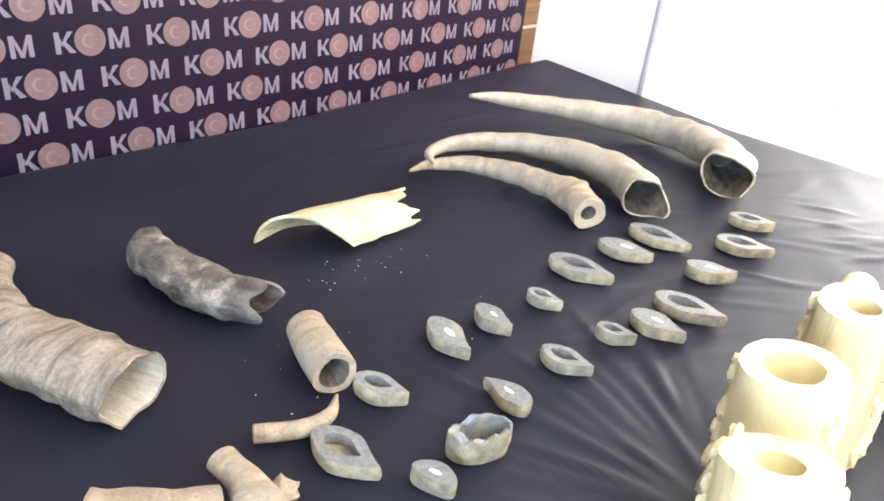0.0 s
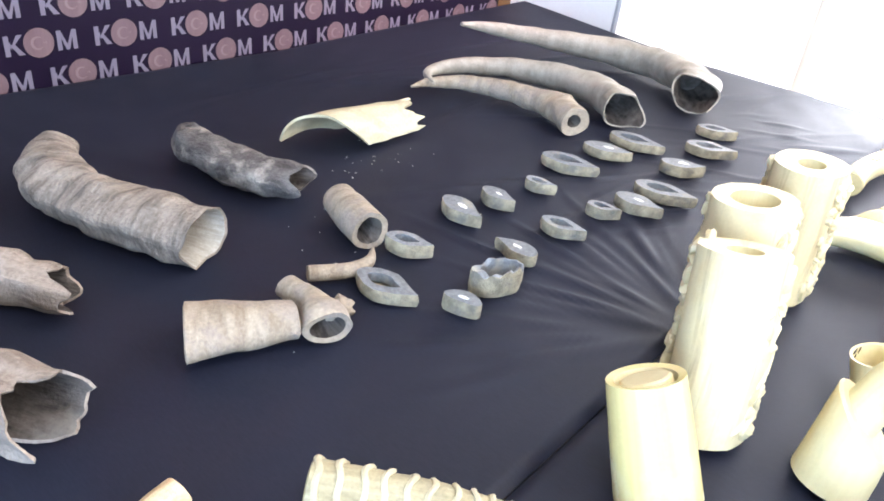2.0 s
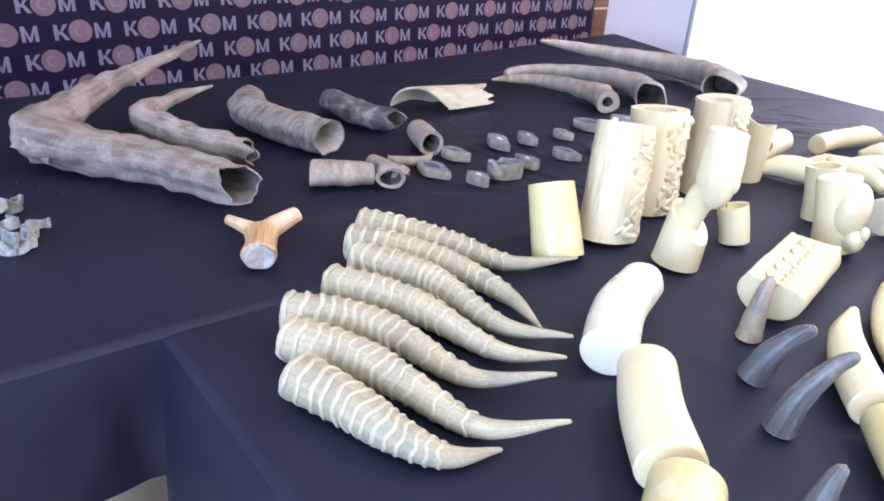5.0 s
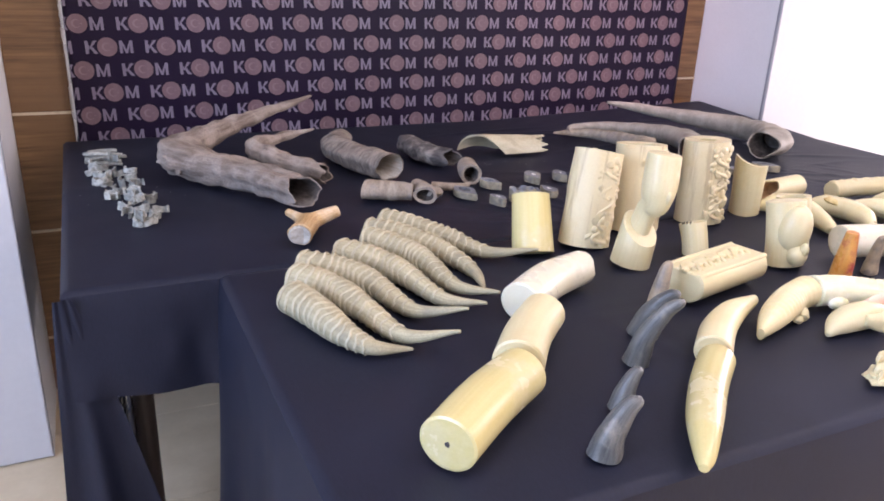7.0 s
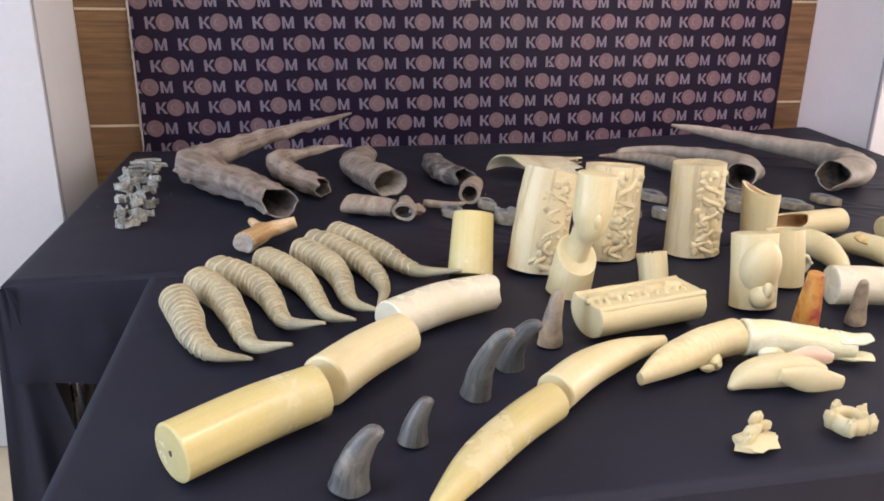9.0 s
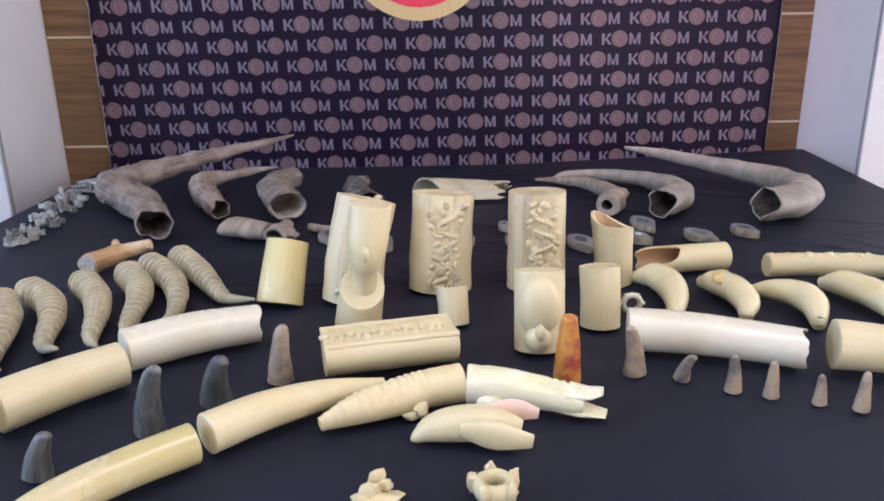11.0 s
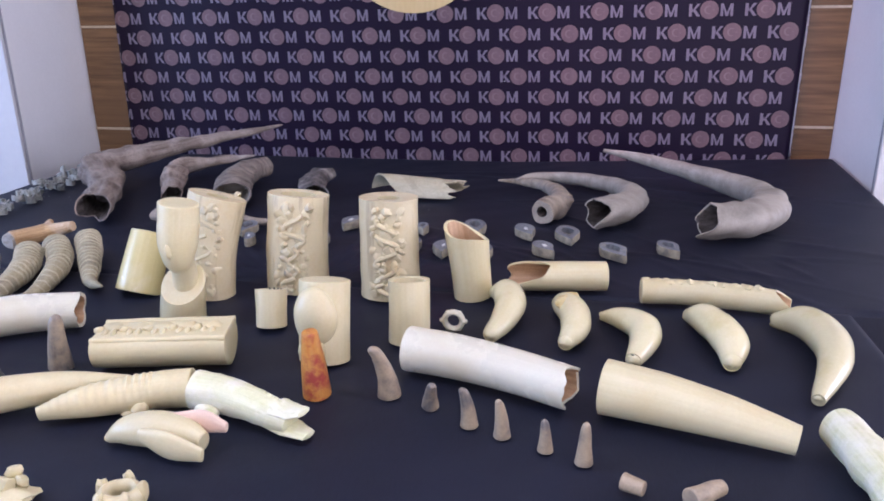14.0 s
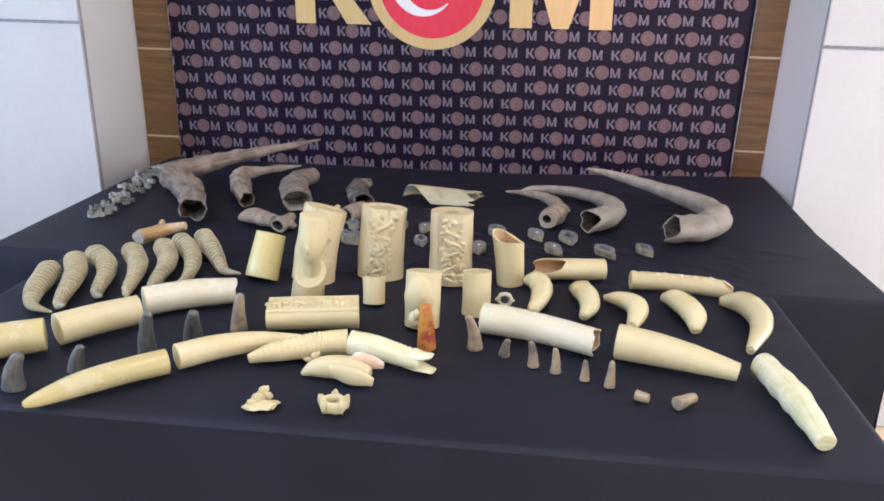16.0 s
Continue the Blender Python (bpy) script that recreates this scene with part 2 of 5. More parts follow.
BANNER = surface("navy_purple_banner_vinyl", (0.0095, 0.0048, 0.0150), (0.0130, 0.0066, 0.0195), (0.0110, 0.0056, 0.0170), rough=0.4, streak=(3, 1.5), grain=500, patch=2.0, bump=0.08, depth=0.001, uv=False, spec=0.14, vary=0, dust=0.05)
PRINT_GREY = surface("lilac_grey_print", (0.165, 0.135, 0.17), (0.19, 0.16, 0.195), None, rough=0.42, grain=400, bump=0.02, uv=False, vary=0, dust=0.05, spec=0.3)
PRINT_PINK = surface("faded_pink_brown_print", (0.145, 0.088, 0.092), (0.17, 0.108, 0.112), None, rough=0.42, grain=400, bump=0.02, uv=False, vary=0, dust=0.05, spec=0.3)
PRINT_MARK = surface("pale_pink_print", (0.195, 0.128, 0.130), (0.215, 0.142, 0.145), None, rough=0.42, bump=0.02, uv=False, vary=0, dust=0.05, spec=0.4)
PRINT_GOLD = surface("gold_print", (0.60, 0.42, 0.17), (0.66, 0.47, 0.21), None, rough=0.4, bump=0.02, uv=False, vary=0, dust=0.05)
PRINT_RED = surface("red_print", (0.72, 0.03, 0.06), (0.78, 0.04, 0.08), None, rough=0.4, bump=0.02, uv=False, vary=0, dust=0.05)
PRINT_WHITE = surface("white_print", (0.80, 0.78, 0.78), (0.86, 0.84, 0.84), None, rough=0.4, bump=0.02, uv=False, vary=0, dust=0.05)
GLOW, gn, gl, gb = node_mat("lamp_diffuser")
gb.inputs["Emission Color"].default_value, gb.inputs["Emission Strength"].default_value = (1.0, 0.94, 0.85, 1), 4.0


# ---- geometry helpers ----
class Geo:
    """Vertices, faces and UVs gathered before they become one mesh."""

    def __init__(self):
        self.v, self.f, self.uv = [], [], []

    def add(self, verts, faces, uvs=None):
        k = len(self.v)
        self.v += [tuple(p) for p in verts]
        self.f += [tuple(i + k for i in f) for f in faces]
        self.uv += list(uvs) if uvs else [(p[0], p[1]) for p in verts]
        return self

    def mesh(self, name, material, sharp=38):
        me = bpy.data.meshes.new(name)
        me.from_pydata(self.v, [], self.f)
        layer = me.uv_layers.new(name="UVMap")
        index = np.zeros(len(me.loops), dtype=np.int32)
        me.loops.foreach_get("vertex_index", index)
        layer.data.foreach_set("uv", np.array(self.uv, dtype=np.float32)[index].ravel())
        bm = bmesh.new()
        bm.from_mesh(me)
        bmesh.ops.recalc_face_normals(bm, faces=bm.faces)
        bm.to_mesh(me)
        bm.free()
        me.materials.append(material)
        me.shade_smooth()
        me.set_sharp_from_angle(angle=radians(sharp))
        me.update()
        return me


def part(name, geo, material, parent=None, label="", sharp=38):
    ob = new(name, geo.mesh(name, material, sharp) if isinstance(geo, Geo) else geo)
    if parent:
        ob.parent = parent
        ob.matrix_parent_inverse = parent.matrix_world.inverted()
    return tagged(ob, label)


def thing(name, label, category, group="", kind="", geo=None, material=None, sharp=38, at=None):
    ob = new(name, geo.mesh(name, material, sharp) if geo else None)
    if at is not None:
        ob.location = at
        bpy.context.view_layer.update()
    return tagged(ob, label, category, group, kind)


def spline(rows, n):
    """Catmull-Rom through rows of any width, n samples."""
    r = np.array(rows, dtype=float)
    r = np.vstack([2 * r[0] - r[1], r, 2 * r[-1] - r[-2]])
    out = []
    for u in np.linspace(0, len(rows) - 1, n):
        i = min(int(u), len(rows) - 2)
        f = u - i
        a, b, c, d = r[i:i + 4]
        out.append(0.5 * (2 * b + (c - a) * f + (2 * a - 5 * b + 4 * c - d) * f * f + (3 * b - a - 3 * c + d) * f ** 3))
    return np.array(out)


def lump(p, freq, seed=0.0):
    return noise.noise(Vector((p[0] * freq + seed, p[1] * freq + seed * 0.7, p[2] * freq)))


def sweep(rows, n=28, m=24, disp=None, start="cap", end="cap", wall=0.16, depth=0.06, jag=0.0, rough=0.0, freq=30.0, seed=0.0, up=(0, 0, 1), shape=None, turn=0.0, trim0=None, trim1=None):
    """A tube along rows of (x, y, z, half width, half height). Ends: 'cap', 'open' (a hollow mouth) or 'tip'.
    Returns the outside and the hollows. disp(u, angle) scales the radius; trim moves an end's rim along the path."""
    p = spline(rows, n)
    c, a, b = p[:, :3], np.maximum(p[:, 3], 0.0006), np.maximum(p[:, 4], 0.0006)
    tan = np.gradient(c, axis=0)
    tan /= np.linalg.norm(tan, axis=1)[:, None]
    side = np.cross(tan, np.array(up, dtype=float))
    side /= np.linalg.norm(side, axis=1)[:, None]
    upv = np.cross(side, tan)
    arc = np.concatenate([[0], np.cumsum(np.linalg.norm(np.diff(c, axis=0), axis=1))])
    out, inn = Geo(), Geo()

    grid = [2 * math.pi * k / m + turn for k in range(m)]

    def ragged(t):
        return jag * (0.75 * lump((math.cos(t), math.sin(t), seed), 1.1, seed) + 0.16 * lump((math.cos(t) * 3, math.sin(t) * 3, seed), 1.3, seed))

    cuts = []
    for kind, trim in ((start, trim0), (end, trim1)):
        cut = [(trim(t) if trim else 0.0) + (ragged(t) if kind == "open" and jag else 0.0) for t in grid]
        cuts.append((cut, min(max(0.02, 2.5 * max(abs(v) for v in cut)), 0.9 * arc[-1])))

    def ring(i, scale=1.0, shift=0.0):
        pts = []
        fade0, fade1 = max(0.0, 1 - arc[i] / cuts[0][1]), max(0.0, 1 - (arc[-1] - arc[i]) / cuts[1][1])
        for k in range(m):
            t = 2 * math.pi * k / m + turn
            s, q = (math.cos(t), math.sin(t)) if shape is None else shape(t)
            w = scale * (1 + (disp(i / (n - 1), t) if disp else 0))
            base = c[i] + side[i] * (a[i] * s * w) + upv[i] * (b[i] * q * w)
            if rough:
                base = base + (base - c[i]) * rough * lump(base, freq, seed)
            move = shift + cuts[0][0][k] * fade0 + cuts[1][0][k] * fade1
            pts.append(tuple(base + tan[i] * move))
        return pts

    def tube(geo, rings, us):
        k, width = len(rings), 2 * math.pi * float(np.mean((a + b) / 2))
        verts = [q for r in rings for q in r]
        faces = [(i * m + j, i * m + (j + 1) % m, (i + 1) * m + (j + 1) % m, (i + 1) * m + j) for i in range(k - 1) for j in range(m)]
        uvs = [(u, width * abs(2 * j / m - 1)) for u in us for j in range(m)]
        geo.add(verts, faces, uvs)

    def fan(geo, r, middle, u):
        geo.add(r + [tuple(middle)], [(j, (j + 1) % m, m) for j in range(m)], [(u + 0.03 * math.cos(6.283 * j / m), 0.03 * math.sin(6.283 * j / m)) for j in range(m)] + [(u, 0)])

    rings = [ring(i) for i in range(n)]
    if start == "tip":
        rings[0] = ring(0, 0.6)
    tube(out, rings, arc)
    for which, i, sign in ((start, 0, 1), (end, n - 1, -1)):
        if which == "open":
            steps = max(2, int(np.searchsorted(arc, depth)))
            idx = [min(max(i + sign * s, 0), n - 1) for s in range(steps)]
            rim = ring(i, 1 - wall, sign * 0.0015)
            tube(out, [rings[i], rim], [arc[i], arc[i]])
            inner = [rim] + [ring(j, (1 - wall) * (1 - 0.25 * s / steps)) for s, j in enumerate(idx[1:], 1)]
            tube(inn, inner, [arc[j] for j in idx])
            fan(inn, inner[-1], np.mean(inner[-1], axis=0), arc[idx[-1]])
        else:
            edge = ring(i, 0.9, -sign * (0.0015 if which == "cap" else 0.0))
            tube(out, [rings[i], edge], [arc[i], arc[i]])
            fan(out, edge, np.mean(edge, axis=0) - sign * tan[i] * (0.0005 if which == "cap" else 0.002), arc[i])
    return out, inn


def blob(geo, centre, size, rot=(0, 0, 0), n=10, m=7, rough=0.0, seed=0.0):
    mat = Matrix.LocRotScale(Vector(centre), Euler(rot), Vector(size))
    verts, faces = [], []
    for i in range(m + 1):
        ph = math.pi * i / m
        for j in range(n):
            th = 2 * math.pi * j / n
            v = Vector((math.sin(ph) * math.cos(th), math.sin(ph) * math.sin(th), math.cos(ph)))
            if rough:
                v *= 1 + rough * noise.noise(v * 1.6 + Vector((seed, seed, 0)))
            verts.append(tuple(mat @ v))
    for i in range(m):
        for j in range(n):
            faces.append((i * n + j, i * n + (j + 1) % n, (i + 1) * n + (j + 1) % n, (i + 1) * n + j))
    geo.add(verts, faces)
    return geo


def box(geo, x0, x1, y0, y1, z0, z1, bevel=0.0):
    bm = bmesh.new()
    bmesh.ops.create_cube(bm, size=1.0, matrix=Matrix.LocRotScale(((x0 + x1) / 2, (y0 + y1) / 2, (z0 + z1) / 2), None, (x1 - x0, y1 - y0, z1 - z0)))
    if bevel:
        bmesh.ops.bevel(bm, geom=bm.edges[:], offset=bevel, segments=2, affect="EDGES")
    bm.verts.index_update()
    geo.add([v.co[:] for v in bm.verts], [[v.index for v in f.verts] for f in bm.faces])
    bm.free()
    return geo


# ---- the room ----
TOP, FLOOR = 0.75, -0.115
NICHE_L, NICHE_R, PIER_Y, BACK_Y = -0.580, 2.030, 1.030, 1.425
ROOM_L, ROOM_R, ROOM_Y = -2.7, 4.3, -3.8

g = Geo()
box(g, ROOM_L - 0.2, ROOM_R + 0.2, ROOM_Y - 0.2, BACK_Y + 0.3, FLOOR - 0.12, FLOOR - 0.004)
floor = thing("floor", "beige glazed floor tiles with narrow joints", "floor", kind="structure", geo=g, material=JOINT)
ceiling = thing("ceiling", "plain white painted ceiling", "ceiling", kind="structure", geo=box(Geo(), ROOM_L - 0.2, ROOM_R + 0.2, ROOM_Y - 0.2, BACK_Y + 0.3, CEILING, CEILING + 0.15), material=WALL)
g = Geo()
for x0, x1, z0, z1 in ((ROOM_L - 0.2, 1.5, FLOOR, CEILING), (4.2, ROOM_R + 0.2, FLOOR, CEILING), (1.5, 4.2, FLOOR, 0.12), (1.5, 4.2, 2.22, CEILING)):
    box(g, x0, x1, ROOM_Y - 0.2, ROOM_Y, z0, z1)
thing("wall_south", "plain wall in an assumed bounce-cutting grey with a wide doorway", "wall", kind="structure", geo=g, material=WALL_LOW_BOUNCE)
g = Geo()
for y0, y1, z0, z1 in ((ROOM_Y, -0.45, FLOOR, CEILING), (0.93, PIER_Y, FLOOR, CEILING), (-0.45, 0.93, 2.1, CEILING)):
    box(g, ROOM_R, ROOM_R + 0.2, y0, y1, z0, z1)
thing("wall_east", "plain wall in an assumed bounce-cutting grey with a bright doorway", "wall", kind="structure", geo=g, material=WALL_LOW_BOUNCE)
glow, nodes, links, bsdf = node_mat("outdoor_daylight")
bsdf.inputs["Base Color"].default_value = (0.8, 0.8, 0.8, 1)
bsdf.inputs["Emission Color"].default_value = (1.0, 0.98, 0.96, 1)
bsdf.inputs["Emission Strength"].default_value = 5.0
thing("backdrop", "bright white hazy daylight outside the doorway", "daylight", kind="structure", geo=box(Geo(), 6.0, 6.05, -3.5, 4.5, -0.6, 3.6), material=glow)
g = Geo()
for y0, y1, z0, z1 in ((ROOM_Y, -2.3, FLOOR, CEILING), (-0.3, PIER_Y, FLOOR, CEILING), (-2.3, -0.3, FLOOR, 0.8), (-2.3, -0.3, 2.3, CEILING)):
    box(g, ROOM_L - 0.2, ROOM_L, y0, y1, z0, z1)
thing("wall_west", "plain wall in an assumed bounce-cutting grey with a window opening", "wall", kind="structure", geo=g, material=WALL_LOW_BOUNCE)


def pier(name, x0, x1, label):
    """A projecting wall beside the niche, faced with lacquered panels."""
    ob = thing(name, label, "wall", kind="structure", geo=box(Geo(), x0, x1, PIER_Y + 0.012, BACK_Y + 0.1, FLOOR, CEILING), material=WALL)
    part("joint_backing", box(Geo(), x0, x1, PIER_Y + 0.004, PIER_Y + 0.0115, FLOOR, CEILING), JOINT, ob)
    z = FLOOR
    for h in (1.425, 1.43):
        part("panel", box(Geo(), x0 + (0.0 if x0 > 0 else 0.002), x1 - (0.002 if x0 < 0 else 0.0), PIER_Y - 0.008, PIER_Y + 0.0035, z + 0.008, z + h - 0.004, 0.002), PANEL, ob)
        z += h
    return ob


pier("wall_north_west", ROOM_L, NICHE_L, "white wall faced with large lacquered panels")
pier("wall_north_east", NICHE_R, ROOM_R, "white wall faced with large lacquered panels")
back = thing("wall_north", "brown wood veneer wall in a niche with pale strips", "wall", kind="structure", geo=box(Geo(), NICHE_L, NICHE_R, BACK_Y + 0.012, BACK_Y + 0.1, FLOOR, CEILING), material=BOARD)
for x0, x1, base in ((NICHE_L + 0.001, 0.742, -0.286), (0.744, NICHE_R - 0.001, -0.238)):
    for k in range(9):
        z0, z1 = max(base + 0.369 * k, FLOOR), min(base + 0.369 * (k + 1), CEILING)
        if z1 - z0 < 0.02:
            continue
        part("wood_panel", box(Geo(), x0, x1, BACK_Y, BACK_Y + 0.011, z0 + 0.006, z1, 0.0015), WOOD, back)
        part("strip", box(Geo(), x0, x1, BACK_Y - 0.003, BACK_Y + 0.009, z0 - 0.002, z0 + 0.0055), STRIP, back)

# ---- tables and cloths ----
BX0, BX1, BY0, BY1 = -0.452, 2.026, 0.173, 1.371
FX0, FX1, FY0, FY1 = -0.195, 1.715, -0.598, 0.1715


def folding_table(x0, x1, y0, y1, label):
    base = thing("folding_table", label, "table", at=((x0 + x1) / 2, (y0 + y1) / 2, FLOOR))
    part("tabletop", box(Geo(), x0 + 0.01, x1 - 0.01, y0 + 0.01, y1 - 0.01, TOP - 0.045, TOP - 0.012, 0.004), BOARD, base)
    for x in (x0 + 0.11, x1 - 0.11):
        for y in (y0 + 0.07, y1 - 0.07):
            leg, _ = sweep([(x, y, TOP - 0.046, 0.02, 0.02), (x, y, 0.3, 0.02, 0.02), (x, y, FLOOR, 0.02, 0.02)], n=4, m=16, up=(0, 1, 0))
            part("leg", leg, DARK_METAL, base)
        rail, _ = sweep([(x - 0.03, y0 + 0.07, FLOOR, 0.014, 0.014), (x - 0.03, y0 + 0.07, 0.35, 0.014, 0.014), (x - 0.03, y0 + 0.07, TOP - 0.046, 0.014, 0.014)], n=4, m=14, up=(0, 1, 0))
        part("brace", rail, CHROME, base, "bright steel brace")
    return base


folding_table(BX0, BX1, BY0, BY1, "long folding table hidden under a dark cloth")
folding_table(FX0, FX1, FY0, FY1, "folding table hidden under a dark cloth in front")

rng = random.Random(4)
CREASES = []
for k in range(30):
    f = k / 29
    ang = radians(32 + 125 * f + rng.uniform(-7, 7))
    r = rng.uniform(0.06, 0.27)
    CREASES.append((0.69 + 0.14 * (0.5 - f) + r * math.cos(ang), 0.195 + r * math.sin(ang), ang, rng.uniform(0.04, 0.11), rng.uniform(0.0035, 0.008), rng.uniform(0.0018, 0.0048)))
for k in range(16):
    CREASES.append((rng.uniform(0.85, 1.7), rng.uniform(0.22, 0.46), rng.uniform(-1.1, -0.5), rng.uniform(0.04, 0.12), rng.uniform(0.004, 0.009), rng.uniform(0.0018, 0.0042)))
for k in range(26):
    CREASES.append((rng.uniform(0.8, 1.95), rng.uniform(0.3, 1.2), rng.uniform(-0.75, 0.1), rng.uniform(0.06, 0.22), rng.uniform(0.006, 0.016), rng.uniform(0.0012, 0.0036)))
for k in range(8):
    CREASES.append((rng.uniform(-0.4, 0.5), rng.uniform(0.25, 1.1), rng.uniform(0, 3.1), rng.uniform(0.15, 0.35), rng.uniform(0.015, 0.035), rng.uniform(0.0006, 0.0014)))
for k in range(10):
    CREASES.append((rng.uniform(-0.2, 1.7), rng.uniform(-0.55, 0.15), rng.uniform(0, 3.1), rng.uniform(0.1, 0.3), rng.uniform(0.012, 0.03), rng.uniform(0.0006, 0.0016)))


def crease(x, y):
    h = 0.0007 * noise.noise(Vector((x * 9, y * 9, 0))) + 0.0012 * noise.noise(Vector((x * 3, y * 3, 5)))
    a, b = 0.87 * x + 0.5 * y, -0.5 * x + 0.87 * y
    h += 0.0016 * noise.noise(Vector((a * 3.2, b * 16, 9))) * max(0.0, min(1.0, (x - 0.45) * 3))
    for cx, cy, ang, half, wide, tall in CREASES:
        dx, dy = x - cx, y - cy
        s = dx * math.cos(ang) + dy * math.sin(ang)
        if abs(s) < half * 2:
            d = -dx * math.sin(ang) + dy * math.cos(ang) + 0.25 * s * s
            h += 1.3 * tall * math.exp(-(d / wide) ** 2 - (s / half) ** 2)
    return h


def lift(x, y):
    """The rear table stands slightly high at its far east corner."""
    return 0.036 * min(1.0, max(0.0, x - 1.0)) * min(1.0, max(0.0, (y - 0.75) / 0.6))


def cloth_top(x0, x1, y0, y1, step=0.0078):
    nx, ny = int((x1 - x0) / step), int((y1 - y0) / step)
    verts = []
    for j in range(ny + 1):
        for i in range(nx + 1):
            x, y = x0 + (x1 - x0) * i / nx, y0 + (y1 - y0) * j / ny
            edge = min(x - x0, x1 - x, y - y0, y1 - y)
            drop = 0.008 * max(0.0, 1 - edge / 0.012) ** 2
            verts.append((x, y, TOP - 0.0035 + 0.0056 * math.tanh(crease(x, y) / 0.0056) * min(1.0, edge / 0.03) - drop + lift(x, y)))
    faces = [(j * (nx + 1) + i, j * (nx + 1) + i + 1, (j + 1) * (nx + 1) + i + 1, (j + 1) * (nx + 1) + i) for j in range(ny) for i in range(nx)]
    return Geo().add(verts, faces)


def cloth_drop(along, outward, hem, waves, seed, rows=26):
    """A hanging side: along is a list of (x, y), outward a unit direction, hem(f) the height of the lower edge."""
    verts, faces = [], []
    n = len(along)
    for i, (x, y) in enumerate(along):
        f = i / (n - 1)
        low = hem(f)
        for r in range(rows + 1):
            q = r / rows
            z = TOP - 0.0115 + lift(x, y) * (1 - q) - (TOP - 0.0115 - low) * q
            wave = 0.5 + 0.5 * math.sin(waves * 6.283 * f + 1.5 * noise.noise(Vector((f * 3, seed, 0))) + seed)
            bulge = 0.004 * min(1, q * 8) + q ** 0.8 * (0.018 + 0.045 * wave + 0.02 * noise.noise(Vector((f * 6, q * 2, seed))))
            verts.append((x + outward[0] * bulge, y + outward[1] * bulge, z))
    for i in range(n - 1):
        for r in range(rows):
            faces.append((i * (rows + 1) + r, (i + 1) * (rows + 1) + r, (i + 1) * (rows + 1) + r + 1, i * (rows + 1) + r + 1))
    return Geo().add(verts, faces)


def line(x0, y0, x1, y1, n):
    return [(x0 + (x1 - x0) * i / n, y0 + (y1 - y0) * i / n) for i in range(n + 1)]


back_cloth = thing("tablecloth", "navy black cloth wrinkled over the long rear table", "tablecloth", at=(0.75, 0.78, TOP))
part("top_sheet", cloth_top(BX0, BX1, BY0, BY1), CLOTH, back_cloth)
part("front_drop", cloth_drop(line(BX0, BY0, -0.14, BY0, 40), (0, -0.45), lambda f: 0.555 - 0.03 * f, 0.8, 1.0), CLOTH, back_cloth)
fold, cols, rows_down = Geo(), 24, 26
verts = []
for i in range(cols + 1):
    f = i / cols
    for r in range(rows_down + 1):
        q = r / rows_down
        spread = -0.012 + 0.03 * f + q ** 0.9 * (-0.05 + 0.19 * f)
        ripple = 0.022 * q * math.sin(6.283 * 1.25 * f + 0.6) + 0.008 * noise.noise(Vector((f * 4, q * 3, 7)))
        verts.append((BX0 + spread, BY0 - 0.010 - 0.035 * q + ripple, TOP - 0.012 - (TOP - 0.012 - FLOOR - 0.02 - 0.22 * f ** 4) * q))
fold.add(verts, [(i * (rows_down + 1) + r, (i + 1) * (rows_down + 1) + r, (i + 1) * (rows_down + 1) + r + 1, i * (rows_down + 1) + r + 1) for i in range(cols) for r in range(rows_down)])
part("corner_fold", fold, CLOTH, back_cloth)
part("front_drop", cloth_drop(line(1.60, BY0, BX1, BY0, 40), (0, -0.45), lambda f: 0.30 + 0.1 * f, 1.2, 4.0), CLOTH, back_cloth)
part("side_drop", cloth_drop(line(BX0, BY1, BX0, BY0, 90), (-0.45, 0), lambda f: 0.30 - 0.33 * f ** 2, 3, 0.3), CLOTH, back_cloth)
part("side_drop", cloth_drop(line(BX1, BY0, BX1, BY1, 90), (0.25, 0), lambda f: 0.36, 3, 0.8), CLOTH, back_cloth)
front_cloth = thing("tablecloth", "navy black cloth hanging low over the front table", "tablecloth", at=(0.77, -0.2, TOP))
part("top_sheet", cloth_top(FX0, FX1, FY0, FY1), CLOTH, front_cloth)
part("front_drop", cloth_drop(line(FX0, FY0, FX1, FY0, 150), (0, -0.7), lambda f: FLOOR + 0.04, 4, 0.5), CLOTH, front_cloth)
part("side_drop", cloth_drop(line(FX0, FY1, FX0, FY0, 80), (-0.7, 0), lambda f: FLOOR + 0.04, 2, 0.2), CLOTH, front_cloth)
part("side_drop", cloth_drop(line(FX1, FY0, FX1, FY1, 80), (0.7, 0), lambda f: FLOOR + 0.04, 2, 0.9), CLOTH, front_cloth)

# ---- banner ----
BAN_X0, BAN_X1, BAN_Z0, BAN_Z1, BAN_Y = -0.407, 1.892, 0.42, 2.25, 1.378


def sag(x, z):
    return 0.005 * math.sin(x * 7 + 0.6 * math.sin(z * 3)) * (0.4 + 0.6 * noise.noise(Vector((x * 2, z, 3))))


g = Geo()
nx, nz = 150, 60
verts = []
for j in range(nz + 1):
    for i in range(nx + 1):
        x, zz = BAN_X0 + (BAN_X1 - BAN_X0) * i / nx, BAN_Z0 + (BAN_Z1 - BAN_Z0) * j / nz
        verts.append((x, BAN_Y + sag(x, zz), zz))
g.add(verts, [(j * (nx + 1) + i, j * (nx + 1) + i + 1, (j + 1) * (nx + 1) + i + 1, (j + 1) * (nx + 1) + i) for j in range(nz) for i in range(nx)])
banner = thing("banner", "navy purple vinyl banner printed with rows of grey letters", "banner", at=(0.72, BAN_Y, BAN_Z0))
sheet = part("sheet", g, BANNER, banner)
